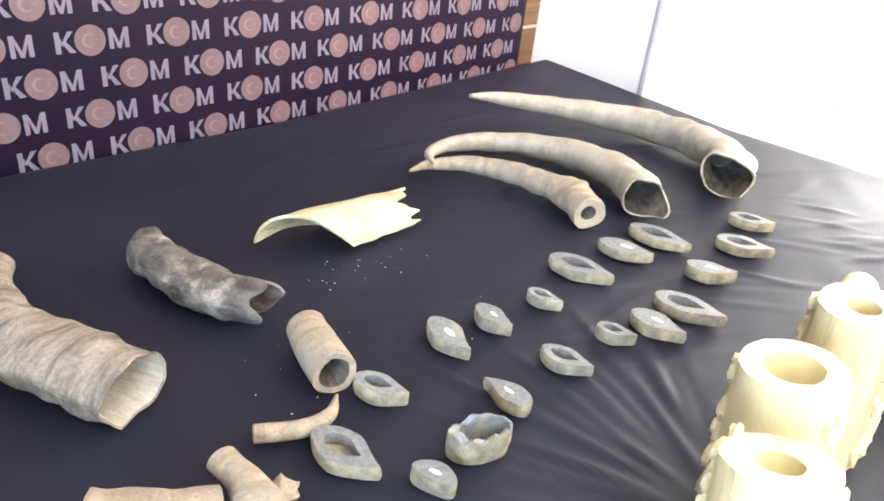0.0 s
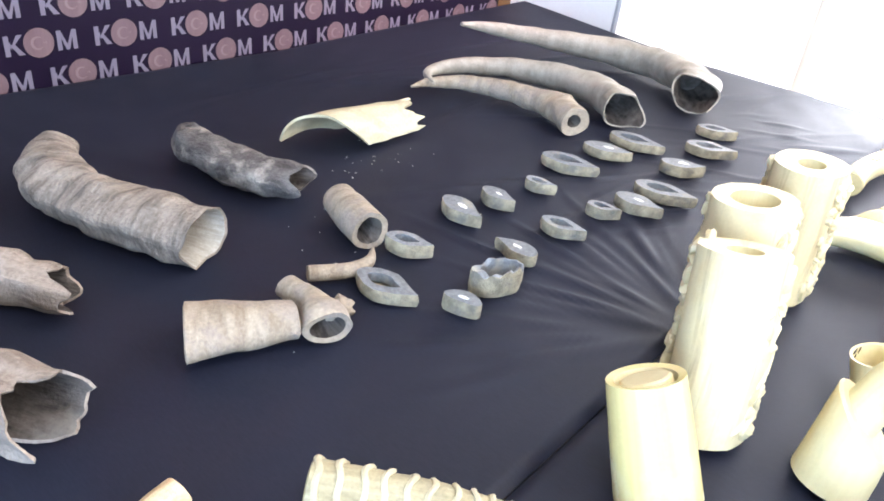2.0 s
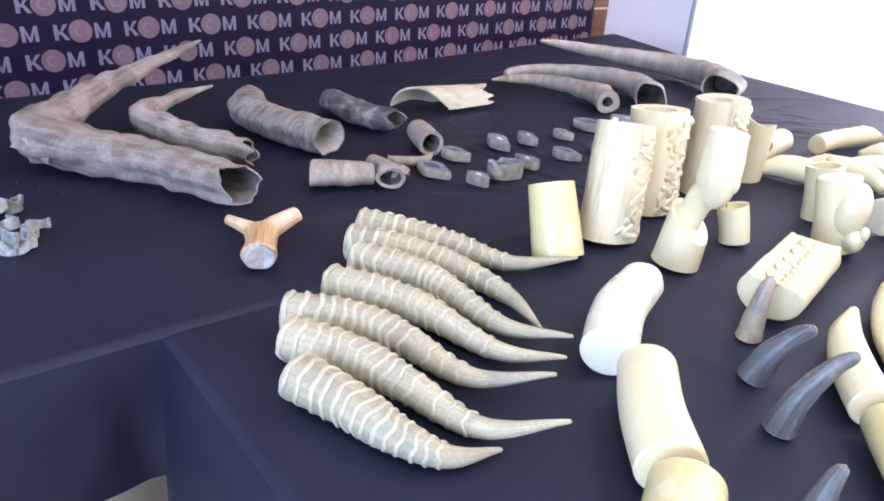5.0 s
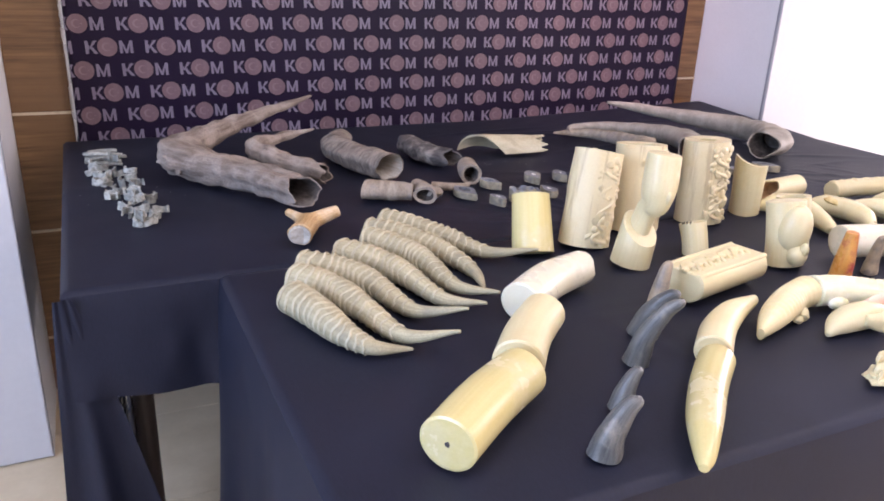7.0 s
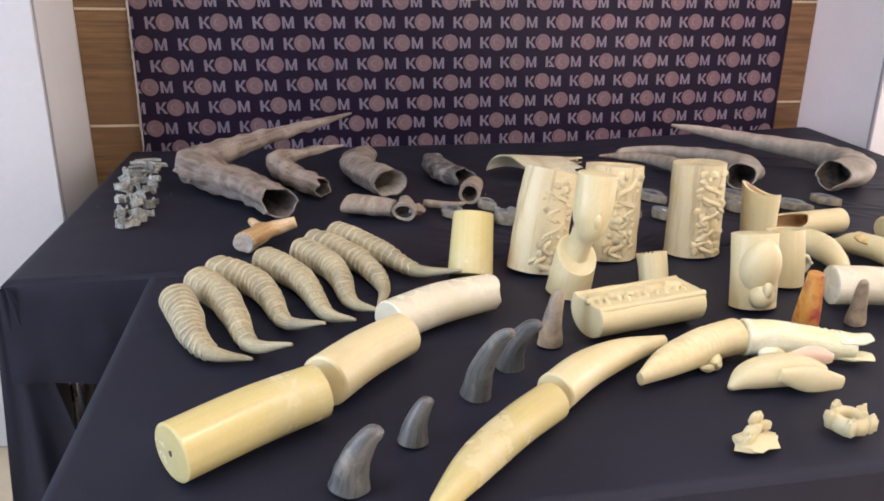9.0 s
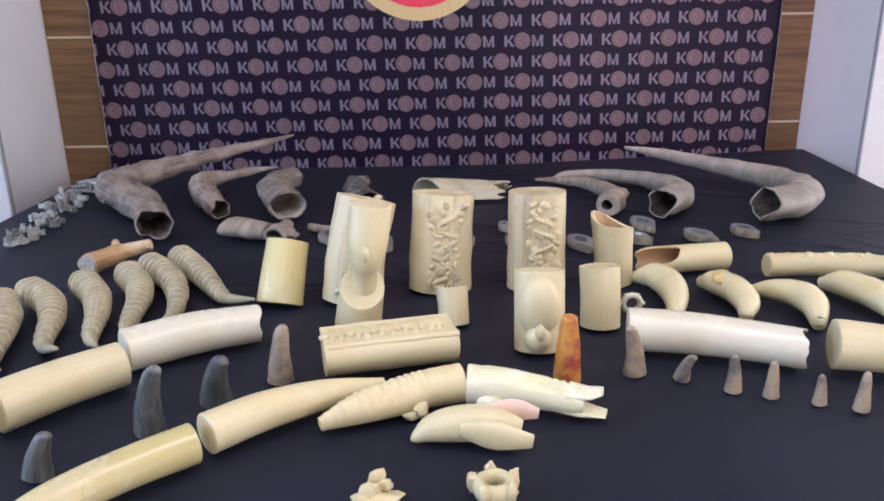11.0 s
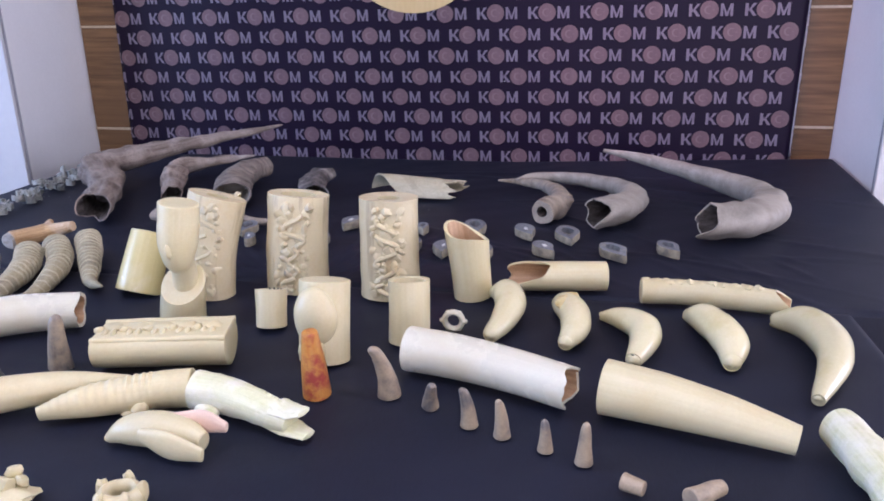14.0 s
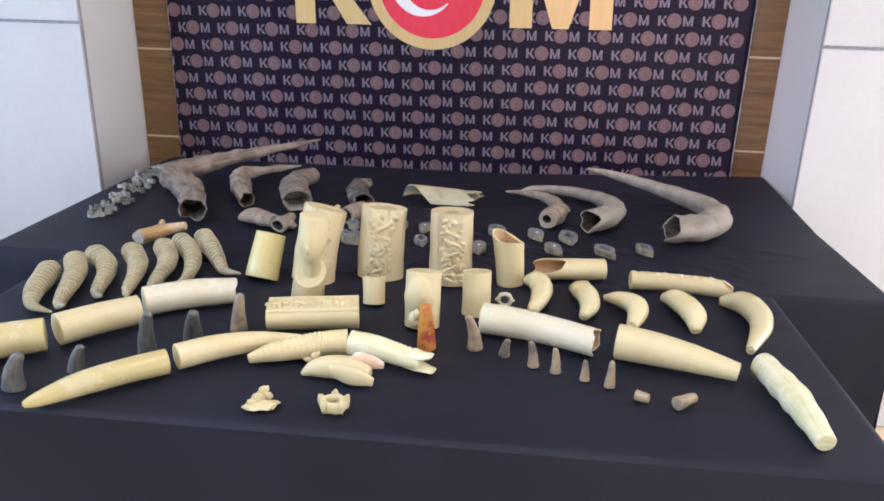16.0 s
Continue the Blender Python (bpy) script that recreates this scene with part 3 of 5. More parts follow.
solid = sheet.modifiers.new("thickness", "SOLIDIFY")
solid.thickness, solid.offset = 0.001, 0
for x in (BAN_X0, BAN_X1):
    post, _ = sweep([(x, BAN_Y + 0.022, FLOOR, 0.012, 0.012), (x, BAN_Y + 0.022, 1.2, 0.012, 0.012), (x, BAN_Y + 0.022, BAN_Z1, 0.012, 0.012)], n=4, m=12, up=(0, 1, 0))
    part("pole", post, CHROME, banner, "thin steel banner pole")


def flat(geo, polys, x, z, scale, lift):
    """Printed flat shapes: polys of (u, v) faces, clipped to the banner."""
    for poly in polys:
        pts = [(x + u * scale, z + v * scale) for u, v in poly]
        pts = [(1.004 * a - 0.028 * b + 0.003, 0.999 * b + 0.0075 * a - 0.0216) for a, b in pts]
        pts = [(min(max(a, BAN_X0 + 0.001), BAN_X1 - 0.001), b) for a, b in pts]
        if max(p[0] for p in pts) - min(p[0] for p in pts) < 0.002:
            continue
        geo.add([(a, BAN_Y + sag(a, b) - lift, b) for a, b in pts], [tuple(range(len(pts)))])


def disc(r, n=22, cx=0.0, cy=0.0):
    return [[(cx, cy), (cx + r * math.cos(6.2832 * k / n), cy + r * math.sin(6.2832 * k / n)), (cx + r * math.cos(6.2832 * (k + 1) / n), cy + r * math.sin(6.2832 * (k + 1) / n))] for k in range(n)]


def crescent(r, n=16, cx=0.0, cy=0.0):
    out, inner = [], []
    for k in range(n + 1):
        t = radians(38 + (322 - 38) * k / n)
        out.append((cx + r * math.cos(t), cy + r * math.sin(t)))
        s = radians(46 + (314 - 46) * k / n)
        inner.append((cx + 0.22 * r + 0.80 * r * math.cos(s), cy + 0.80 * r * math.sin(s)))
    return [[out[k], out[k + 1], inner[k + 1], inner[k]] for k in range(n)]


def star(r, cx, cy):
    pts = [(cx + (r if k % 2 == 0 else 0.4 * r) * math.cos(math.pi + k * math.pi / 5), cy + (r if k % 2 == 0 else 0.4 * r) * math.sin(math.pi + k * math.pi / 5)) for k in range(10)]
    return [[(cx, cy), pts[k], pts[(k + 1) % 10]] for k in range(10)]


# capital K and M as strokes in a box 1 high
LETTER_K = [[(0, 0), (0.24, 0), (0.24, 1), (0, 1)], [(0.24, 0.36), (0.30, 0.44), (0.30, 0.72), (0.24, 0.64)], [(0.30, 0.44), (0.62, 1), (0.90, 1), (0.46, 0.50), (0.30, 0.30)], [(0.30, 0.54), (0.46, 0.60), (0.92, 0), (0.62, 0)]]
LETTER_M = [[(0, 0), (0.22, 0), (0.22, 1), (0, 1)], [(0.78, 0), (1.0, 0), (1.0, 1), (0.78, 1)], [(0.22, 1), (0.22, 0.62), (0.42, 0), (0.50, 0.28)], [(0.50, 0.28), (0.42, 0), (0.58, 0), (0.78, 0.62), (0.78, 1)]]
PERIOD, ROW = 0.1645, 0.0668
letters, discs, marks = Geo(), Geo(), Geo()
for r in range(27):
    zc = 0.978 + ROW * (r - 8)
    x = -0.344 + (0.072 if r % 2 else 0.0) - PERIOD
    while x < BAN_X1 + 0.1:
        if BAN_X0 + 0.01 < x < BAN_X1 - 0.01:
            flat(discs, disc(0.0275), x, zc, 1, 0.0026)
            flat(marks, crescent(0.0125, 10, -0.003), x, zc, 1, 0.0038)
            flat(marks, star(0.004, 0.011, 0.0), x, zc, 1, 0.0038)
        if BAN_X0 < x - 0.055 < BAN_X1 or BAN_X0 < x - 0.03 < BAN_X1:
            flat(letters, LETTER_K, x - 0.060, zc - 0.019, 0.037, 0.0022)
        if BAN_X0 < x + 0.06 and x + 0.03 < BAN_X1:
            flat(letters, LETTER_M, x + 0.0330, zc - 0.019, 0.037, 0.0022)
        x += PERIOD
tagged(part("printed_lettering", letters, PRINT_GREY, banner, "rows of small lilac grey printed letters"), kind="stuff")
tagged(part("printed_pattern", discs, PRINT_PINK, banner, "rows of faded pink brown printed discs"), kind="stuff")
tagged(part("printed_detail", marks, PRINT_MARK, banner, "pale crescents on the printed discs"), kind="stuff")
EX, EZ = 0.706, 1.499
g = Geo()
flat(g, disc(0.250, 60), EX, EZ, 1, 0.0050)
emblem = part("emblem_ring", g, PRINT_GOLD, banner, "gold ring of a large emblem")
g = Geo()
flat(g, disc(0.207, 60), EX, EZ, 1, 0.0062)
part("emblem_disc", g, PRINT_RED, banner, "red disc of a large emblem")
g = Geo()
flat(g, crescent(0.125, 30, -0.035), EX, EZ, 1, 0.0074)
part("emblem_crescent", g, PRINT_WHITE, banner, "white crescent of a large emblem")
g = Geo()
flat(g, star(0.045, 0.105, 0.0), EX, EZ, 1, 0.0074)
part("emblem_star", g, PRINT_WHITE, banner, "white star of a large emblem")
for name, shape, x0 in (("large_letter", LETTER_K, 0.162), ("large_letter", LETTER_M, 1.009)):
    g = Geo()
    flat(g, shape, x0, 1.339, 0.33 if x0 < 0.5 else 0.39, 0.0050)
    part(name, g, PRINT_GOLD, banner, "large gold printed letter")

g, rnd = Geo(), random.Random(12)
for x, z, w, h in ((1.262, 0.784, 0.0011, 0.010), (1.266, 0.802, 0.0009, 0.005), (0.97, 1.02, 0.003, 0.001)):
    flat(g, [[(-w, -h), (w * 0.4, -h * 0.8), (w, h), (-w * 0.3, h * 0.9)]], x + 0.03, z + 0.01, 1, 0.0050)
part("scuff", g, PRINT_WHITE, banner, "small white scuffs on the vinyl")

# ---- ceiling lights ----
panel = None
for x, y in PANELS:
    if panel is None:
        panel = thing("ceiling_light", "square recessed ceiling light with a glowing diffuser", "light", "ceiling lights", at=(x, y, CEILING))
        part("frame", box(Geo(), x - 0.32, x + 0.32, y - 0.32, y + 0.32, CEILING - 0.012, CEILING - 0.001, 0.003), PANEL, panel)
        part("diffuser", box(Geo(), x - 0.29, x + 0.29, y - 0.29, y + 0.29, CEILING - 0.017, CEILING - 0.0125), GLOW, panel)
    else:
        copy_thing(panel, Matrix.Translation((x, y, CEILING)))


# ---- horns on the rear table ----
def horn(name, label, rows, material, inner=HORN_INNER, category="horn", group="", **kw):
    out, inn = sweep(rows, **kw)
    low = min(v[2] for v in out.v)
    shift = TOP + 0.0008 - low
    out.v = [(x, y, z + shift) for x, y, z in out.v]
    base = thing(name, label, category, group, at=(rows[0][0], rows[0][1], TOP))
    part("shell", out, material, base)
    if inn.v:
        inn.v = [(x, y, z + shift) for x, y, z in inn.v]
        part("cavity", inn, inner, base, "hollow of the horn with its shade in the colour" if inner is HORN_INNER else "")
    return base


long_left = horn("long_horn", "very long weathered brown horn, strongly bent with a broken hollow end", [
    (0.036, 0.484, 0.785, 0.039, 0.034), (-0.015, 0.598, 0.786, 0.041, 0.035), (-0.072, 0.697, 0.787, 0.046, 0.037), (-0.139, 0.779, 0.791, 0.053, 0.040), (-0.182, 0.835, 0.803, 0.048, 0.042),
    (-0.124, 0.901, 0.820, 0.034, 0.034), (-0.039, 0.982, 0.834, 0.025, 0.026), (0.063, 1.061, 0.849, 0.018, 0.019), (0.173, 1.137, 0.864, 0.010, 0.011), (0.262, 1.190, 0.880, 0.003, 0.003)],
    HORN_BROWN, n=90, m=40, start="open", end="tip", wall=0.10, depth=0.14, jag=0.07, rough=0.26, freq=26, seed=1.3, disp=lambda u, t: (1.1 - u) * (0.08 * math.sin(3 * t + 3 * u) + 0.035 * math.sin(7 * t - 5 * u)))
part("burr", blob(blob(Geo(), (-0.187, 0.807, 0.800), (0.034, 0.040, 0.030), (0.3, 0.2, 0.4), n=16, m=10, rough=0.7, seed=1.2), (-0.201, 0.853, 0.806), (0.024, 0.022, 0.026), (0, 0.3, 0), n=14, m=9, rough=0.8, seed=3.2), HORN_BROWN, long_left)
horn("curved_horn", "brown weathered horn, hooked like a sickle with a broken mouth", [
    (0.144, 0.664, 0.777, 0.027, 0.025), (0.092, 0.764, 0.778, 0.030, 0.026), (0.051, 0.852, 0.783, 0.035, 0.030), (0.030, 0.915, 0.790, 0.030, 0.029),
    (0.072, 0.969, 0.795, 0.020, 0.020), (0.142, 1.016, 0.801, 0.012, 0.012), (0.226, 1.036, 0.812, 0.003, 0.003)],
    HORN_BROWN, n=60, m=28, start="open", end="tip", wall=0.12, depth=0.09, jag=0.05, rough=0.34, freq=30, seed=4.1, disp=lambda u, t: 0.05 * math.sin(3 * t + 4 * u) + 0.04 * math.sin(8 * t))
horn("wide_horn", "wide brown and grey horn stump with a sawn open end", [
    (0.320, 0.660, 0.785, 0.048, 0.034), (0.292, 0.728, 0.785, 0.050, 0.034), (0.264, 0.810, 0.786, 0.048, 0.034), (0.250, 0.885, 0.789, 0.044, 0.034), (0.267, 0.938, 0.792, 0.038, 0.032), (0.292, 0.975, 0.793, 0.028, 0.026)],
    HORN_WRINKLED, HORN_PALE_INNER, n=52, m=32, start="open", end="cap", wall=0.07, depth=0.12, jag=0.02, rough=0.20, freq=34, seed=7.7, disp=lambda u, t: 0.035 * math.sin(38 * u + math.sin(t)) * (0.5 + 0.5 * math.sin(t)) + 0.04 * math.sin(5 * t))
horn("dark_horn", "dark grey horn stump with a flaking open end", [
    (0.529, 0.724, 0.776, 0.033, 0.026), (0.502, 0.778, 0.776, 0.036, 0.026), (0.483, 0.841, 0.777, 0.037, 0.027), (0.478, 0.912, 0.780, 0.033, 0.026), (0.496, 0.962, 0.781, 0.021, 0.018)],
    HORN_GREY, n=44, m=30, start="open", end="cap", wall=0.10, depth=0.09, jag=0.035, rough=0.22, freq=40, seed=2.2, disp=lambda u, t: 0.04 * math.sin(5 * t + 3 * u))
pale = horn("pale_horn", "slender tan horn with a knobbly sawn end", [
    (1.143, 0.628, 0.778, 0.031, 0.028), (1.172, 0.679, 0.779, 0.033, 0.029), (1.188, 0.740, 0.778, 0.027, 0.025), (1.174, 0.833, 0.777, 0.022, 0.021), (1.134, 0.909, 0.776, 0.017, 0.016), (1.075, 0.947, 0.775, 0.011, 0.011), (1.005, 0.940, 0.780, 0.003, 0.003)],
    HORN_TAN, n=56, m=28, start="open", end="tip", wall=0.5, depth=0.05, jag=0.0, rough=0.2, freq=38, seed=3.1)
part("knob", blob(Geo(), (1.196, 0.693, 0.795), (0.020, 0.030, 0.016), (0, 0, -0.4), rough=0.5, seed=2.0, n=14, m=9), HORN_TAN, pale)
horn("curved_horn", "smooth grey tan horn curled round with a wide open mouth", [
    (1.278, 0.598, 0.785, 0.041, 0.036), (1.335, 0.659, 0.784, 0.040, 0.035), (1.370, 0.765, 0.781, 0.036, 0.033), (1.350, 0.876, 0.778, 0.028, 0.026), (1.277, 0.960, 0.777, 0.022, 0.020), (1.181, 0.995, 0.778, 0.016, 0.016), (1.095, 0.975, 0.782, 0.010, 0.010), (1.057, 0.927, 0.784, 0.003, 0.003)],
    HORN_SMOOTH, n=74, m=30, start="open", end="tip", wall=0.08, depth=0.12, jag=0.03, rough=0.14, freq=26, seed=5.5, trim0=lambda t: -0.045 * max(0, math.cos(t + 0.5)) ** 5, disp=lambda u, t: 0.02 * math.sin(60 * u + math.sin(t)) + (1 - u) * 0.06 * math.sin(3 * t + 1.0))
horn("long_horn", "very long grey brown horn with a twisted tip and torn mouth", [
    (1.524, 0.546, 0.789, 0.051, 0.039), (1.610, 0.580, 0.789, 0.050, 0.039), (1.674, 0.658, 0.789, 0.047, 0.038), (1.690, 0.760, 0.790, 0.041, 0.037), (1.654, 0.859, 0.794, 0.033, 0.032), (1.575, 0.947, 0.803, 0.026, 0.026), (1.468, 1.017, 0.818, 0.019, 0.019), (1.373, 1.054, 0.834, 0.013, 0.013), (1.300, 1.058, 0.846, 0.005, 0.005)],
    HORN_SMOOTH, n=80, m=32, start="open", end="tip", wall=0.08, depth=0.14, jag=0.05, rough=0.16, freq=22, seed=6.4, trim0=lambda t: -0.05 * max(0, math.cos(t + 0.5)) ** 5, disp=lambda u, t: 0.018 * math.sin(70 * u + math.sin(t)) + (1.1 - u) * 0.075 * math.sin(3 * t + 0.6))
horn("horn_tube", "short tan horn tube with a dark split mouth", [
    (0.507, 0.557, 0.779, 0.027, 0.027), (0.522, 0.606, 0.779, 0.027, 0.027), (0.542, 0.655, 0.777, 0.024, 0.024)],
    HORN_TAN, n=20, m=28, start="open", end="cap", wall=0.28, depth=0.05, jag=0.006, rough=0.06, freq=40, seed=2.9)
horn("horn_tip", "small smooth grey tan horn tip lying on the cloth", [
    (0.392, 0.547, 0.761, 0.0105, 0.0105), (0.435, 0.522, 0.761, 0.0105, 0.010), (0.471, 0.521, 0.761, 0.008, 0.008), (0.497, 0.540, 0.763, 0.002, 0.002)],
    HORN_TAN, n=24, m=16, start="cap", end="tip", rough=0.03)
horn("horn_piece", "flattened tan horn piece with a stepped sawn end", [
    (0.207, 0.526, 0.772, 0.047, 0.021), (0.237, 0.507, 0.773, 0.038, 0.023), (0.269, 0.488, 0.773, 0.031, 0.023), (0.305, 0.470, 0.772, 0.027, 0.020)],
    HORN_TAN, n=30, m=28, start="cap", end="cap", rough=0.12, freq=40, seed=8.1)
fork = horn("horn_piece", "knobbly tan horn fork with a sawn hollow end", [
    (0.322, 0.435, 0.771, 0.030, 0.021), (0.332, 0.458, 0.773, 0.025, 0.022), (0.339, 0.488, 0.773, 0.017, 0.018), (0.340, 0.525, 0.773, 0.017, 0.014)],
    HORN_TAN, n=22, m=24, start="open", end="cap", wall=0.3, depth=0.03, rough=0.2, freq=34, seed=9.4)
part("knob", blob(Geo(), (0.358, 0.455, 0.772), (0.018, 0.014, 0.013), rough=0.5, seed=4.0, n=12, m=8), HORN_TAN, fork)


def half_shell():
    """A pale split rind lying like an arched roof, with a broken far edge."""
    n, m, t = 30, 26, 0.005
    verts, faces = [], []
    a, b = Vector((0.637, 0.858, 0)), Vector((0.877, 0.850, 0))
    along = (b - a).normalized()
    across = Vector((-along.y, along.x, 0))
    for layer in (0, 1):
        for i in range(n + 1):
            u = i / n
            for j in range(m + 1):
                v = j / m
                ang = math.pi * (0.02 + 0.94 * v)
                rad_w = (0.052 - 0.008 * u) - layer * t
                rad_h = (0.060 - 0.012 * u) - layer * t
                ragged = 0.045 * noise.noise(Vector((v * 13, 2.3, 0))) + 0.035 * (1 - v)
                begin = 0.115 * v ** 1.5
                s = begin + u * (0.238 + ragged - begin)
                wob = 1 + 0.07 * noise.noise(Vector((u * 5, v * 4, 1.0)))
                p = a + along * s + across * (math.cos(ang) * rad_w * wob)
                cutout = 0.012 * max(0, math.sin(u * 7)) if v < 0.15 else 0
                verts.append((p.x, p.y, TOP + 0.002 + math.sin(ang) * rad_h * wob + cutout))
    k = (n + 1) * (m + 1)
    idx = lambda l, i, j: l * k + i * (m + 1) + j
    for i in range(n):
        for j in range(m):
            faces.append((idx(0, i, j), idx(0, i + 1, j), idx(0, i + 1, j + 1), idx(0, i, j + 1)))
            faces.append((idx(1, i, j), idx(1, i, j + 1), idx(1, i + 1, j + 1), idx(1, i + 1, j)))
    for i in range(n):
        for j in (0, m):
            faces.append((idx(0, i, j), idx(0, i + 1, j), idx(1, i + 1, j), idx(1, i, j)))
    for j in range(m):
        for i in (0, n):
            faces.append((idx(0, i, j), idx(0, i, j + 1), idx(1, i, j + 1), idx(1, i, j)))
    return Geo().add(verts, faces, [(v[0], v[1] + v[2]) for v in verts])


thing("horn_rind", "pale cream half shell of horn with a ragged edge", "horn", geo=half_shell(), material=HORN_RIND)

# sawn slices of horn: middle x, y, turn in degrees, length, kind
SLICES = [
    (0.543, 0.518, -70.0, 0.066, 0),
    (0.446, 0.466, -85.0, 0.088, 0),
    (0.490, 0.379, -73.0, 0.05, 2),
    (0.564, 0.384, 153.0, 0.074, 3),
    (0.655, 0.414, 86.0, 0.065, 1),
    (0.684, 0.541, -105.0, 0.08, 1),
    (0.764, 0.532, -96.0, 0.062, 1),
    (0.868, 0.521, -81.0, 0.053, 0),
    (0.768, 0.412, -79.0, 0.068, 0),
    (0.874, 0.404, -68.0, 0.053, 0),
    (0.942, 0.378, -91.0, 0.078, 1),
    (1.025, 0.370, -82.0, 0.102, 0),
    (0.991, 0.540, -80.0, 0.102, 0),
    (1.111, 0.530, -76.0, 0.089, 1),
    (1.209, 0.519, -84.0, 0.107, 0),
    (1.160, 0.400, -65.0, 0.078, 1),
    (1.310, 0.407, -68.0, 0.095, 0),
    (1.427, 0.442, -70.0, 0.081, 0),
]


def slice_outline(kind, k, n, rnd, length):
    t = 2 * math.pi * k / n
    w = 0.56 if kind != 2 else 0.5
    x, y = math.cos(t), w * math.sin(t)
    if kind in (0, 1):
        if x > 0:
            y *= 1 - 0.80 * x ** 1.15
            y += (0.16 if kind == 1 else 0.09) * x * x * x
            x *= 1.10
    elif kind == 2:
        y -= 0.22 * x * x - 0.1
    return x * length / 2 * (1 + 0.03 * math.sin(3 * t + rnd)), y * length / 2 * (1 + 0.05 * math.sin(2 * t + rnd * 2))


def horn_slice(x, y, deg, length, kind, index):
    rnd = random.Random(index)
    n, h = 36, (0.019 if kind < 3 else 0.042) * rnd.uniform(0.85, 1.1)
    ph = rnd.uniform(0, 6)
    turn = Matrix.Rotation(radians(deg), 3, "Z")
    hollow = kind in (0, 3)
    side, face = Geo(), Geo()
    lean = rnd.uniform(-0.1, 0.1)
    levels = []
    for q, grow in ((0, 0.97), (0.15, 1.0), (0.5, 1.02), (0.88, 1.0), (1.0, 0.975)):
        row = []
        for k in range(n):
            a, b = slice_outline(kind, k, n, ph, length)
            wob = 1 + 0.035 * noise.noise(Vector((a * 60, b * 60, q * 3 + index)))
            zz = h * q * (1 + lean * a / length)
            if kind == 3 and q > 0.4:
                zz *= 0.72 + 0.4 * noise.noise(Vector((k * 0.35, index, 0))) + 0.12
            p = turn @ Vector((a * grow * wob, b * grow * wob, zz))
            row.append((x + p.x, y + p.y, TOP + 0.001 + p.z))
        levels.append(row)
    verts = [p for row in levels for p in row]
    side.add(verts, [(i * n + k, i * n + (k + 1) % n, (i + 1) * n + (k + 1) % n, (i + 1) * n + k) for i in range(4) for k in range(n)])
    side.add(levels[0], [tuple(range(n))[::-1]])
    top = levels[-1]
    mid = Vector((sum(p[0] for p in top) / n, sum(p[1] for p in top) / n, 0))
    if hollow:
        size, shift = (0.54 if kind == 0 else 0.8), turn @ Vector((-0.06 * length, 0, 0))
        hole = [(mid.x + shift.x + (p[0] - mid.x) * size, mid.y + shift.y + (p[1] - mid.y) * size, p[2]) for p in top]
        low = [(p[0], p[1], TOP + 0.004) for p in hole]
        face.add(top + hole + low, [(k, (k + 1) % n, n + (k + 1) % n, n + k) for k in range(n)] + [(n + k, n + (k + 1) % n, 2 * n + (k + 1) % n, 2 * n + k) for k in range(n)])
    else:
        face.add(top, [tuple(range(n))])
    base = thing("horn_slice", {0: "sawn grey horn slice with an oval hole", 1: "sawn grey horn slice with a white pith", 2: "bean-shaped sawn horn slice with a white pith", 3: "broken hollow grey horn chunk"}[kind], "horn slice", "horn slices", at=(x, y, TOP))
    part("rind", side, SLICE_SIDE, base)
    part("cut_face", face, SLICE, base, "smooth grey sawn face")
    if not hollow:
        zc = max(p[2] for p in top)
        part("pith", blob(Geo(), (mid.x, mid.y, zc - 0.0012), (length * 0.15, length * 0.06, 0.002), (0, 0, radians(deg)), rough=0.3, seed=index), PITH, base, "white pith spot")


for i, (x, y, deg, length, kind) in enumerate(SLICES):
    horn_slice(x, y, deg, length, kind, i)


# heap of small horn chips at the corner of the rear table
def chip_mesh(kind, k):
    rnd = random.Random(k * 7 + 1)
    if kind == "strip":
        out, _ = sweep([(-0.035, 0, 0.006, 0.008, 0.005), (0, 0.002, 0.007, 0.009, 0.006), (0.035, -0.002, 0.006, 0.007, 0.005)], n=8, m=8, rough=0.3, freq=80, seed=k)
        return out
    g = Geo()
    r, h, t = rnd.uniform(0.013, 0.018), rnd.uniform(0.014, 0.022), 0.005
    span = rnd.uniform(3.0, 5.2)
    n = 14
    verts = []
    for i in range(n + 1):
        a = span * i / n
        for rr, zz in ((r, 0), (r, h), (r - t, h), (r - t, 0)):
            wob = 1 + 0.2 * noise.noise(Vector((a, zz * 60, k)))
            verts.append((rr * wob * math.cos(a), rr * wob * 0.75 * math.sin(a), zz * (1 + 0.15 * math.sin(a * 2 + k))))
    faces = []
    for i in range(n):
        for q in range(4):
            faces.append((i * 4 + q, i * 4 + (q + 1) % 4, (i + 1) * 4 + (q + 1) % 4, (i + 1) * 4 + q))
    faces += [(0, 1, 2, 3), tuple(n * 4 + q for q in (3, 2, 1, 0))]
    return g.add(verts, faces)


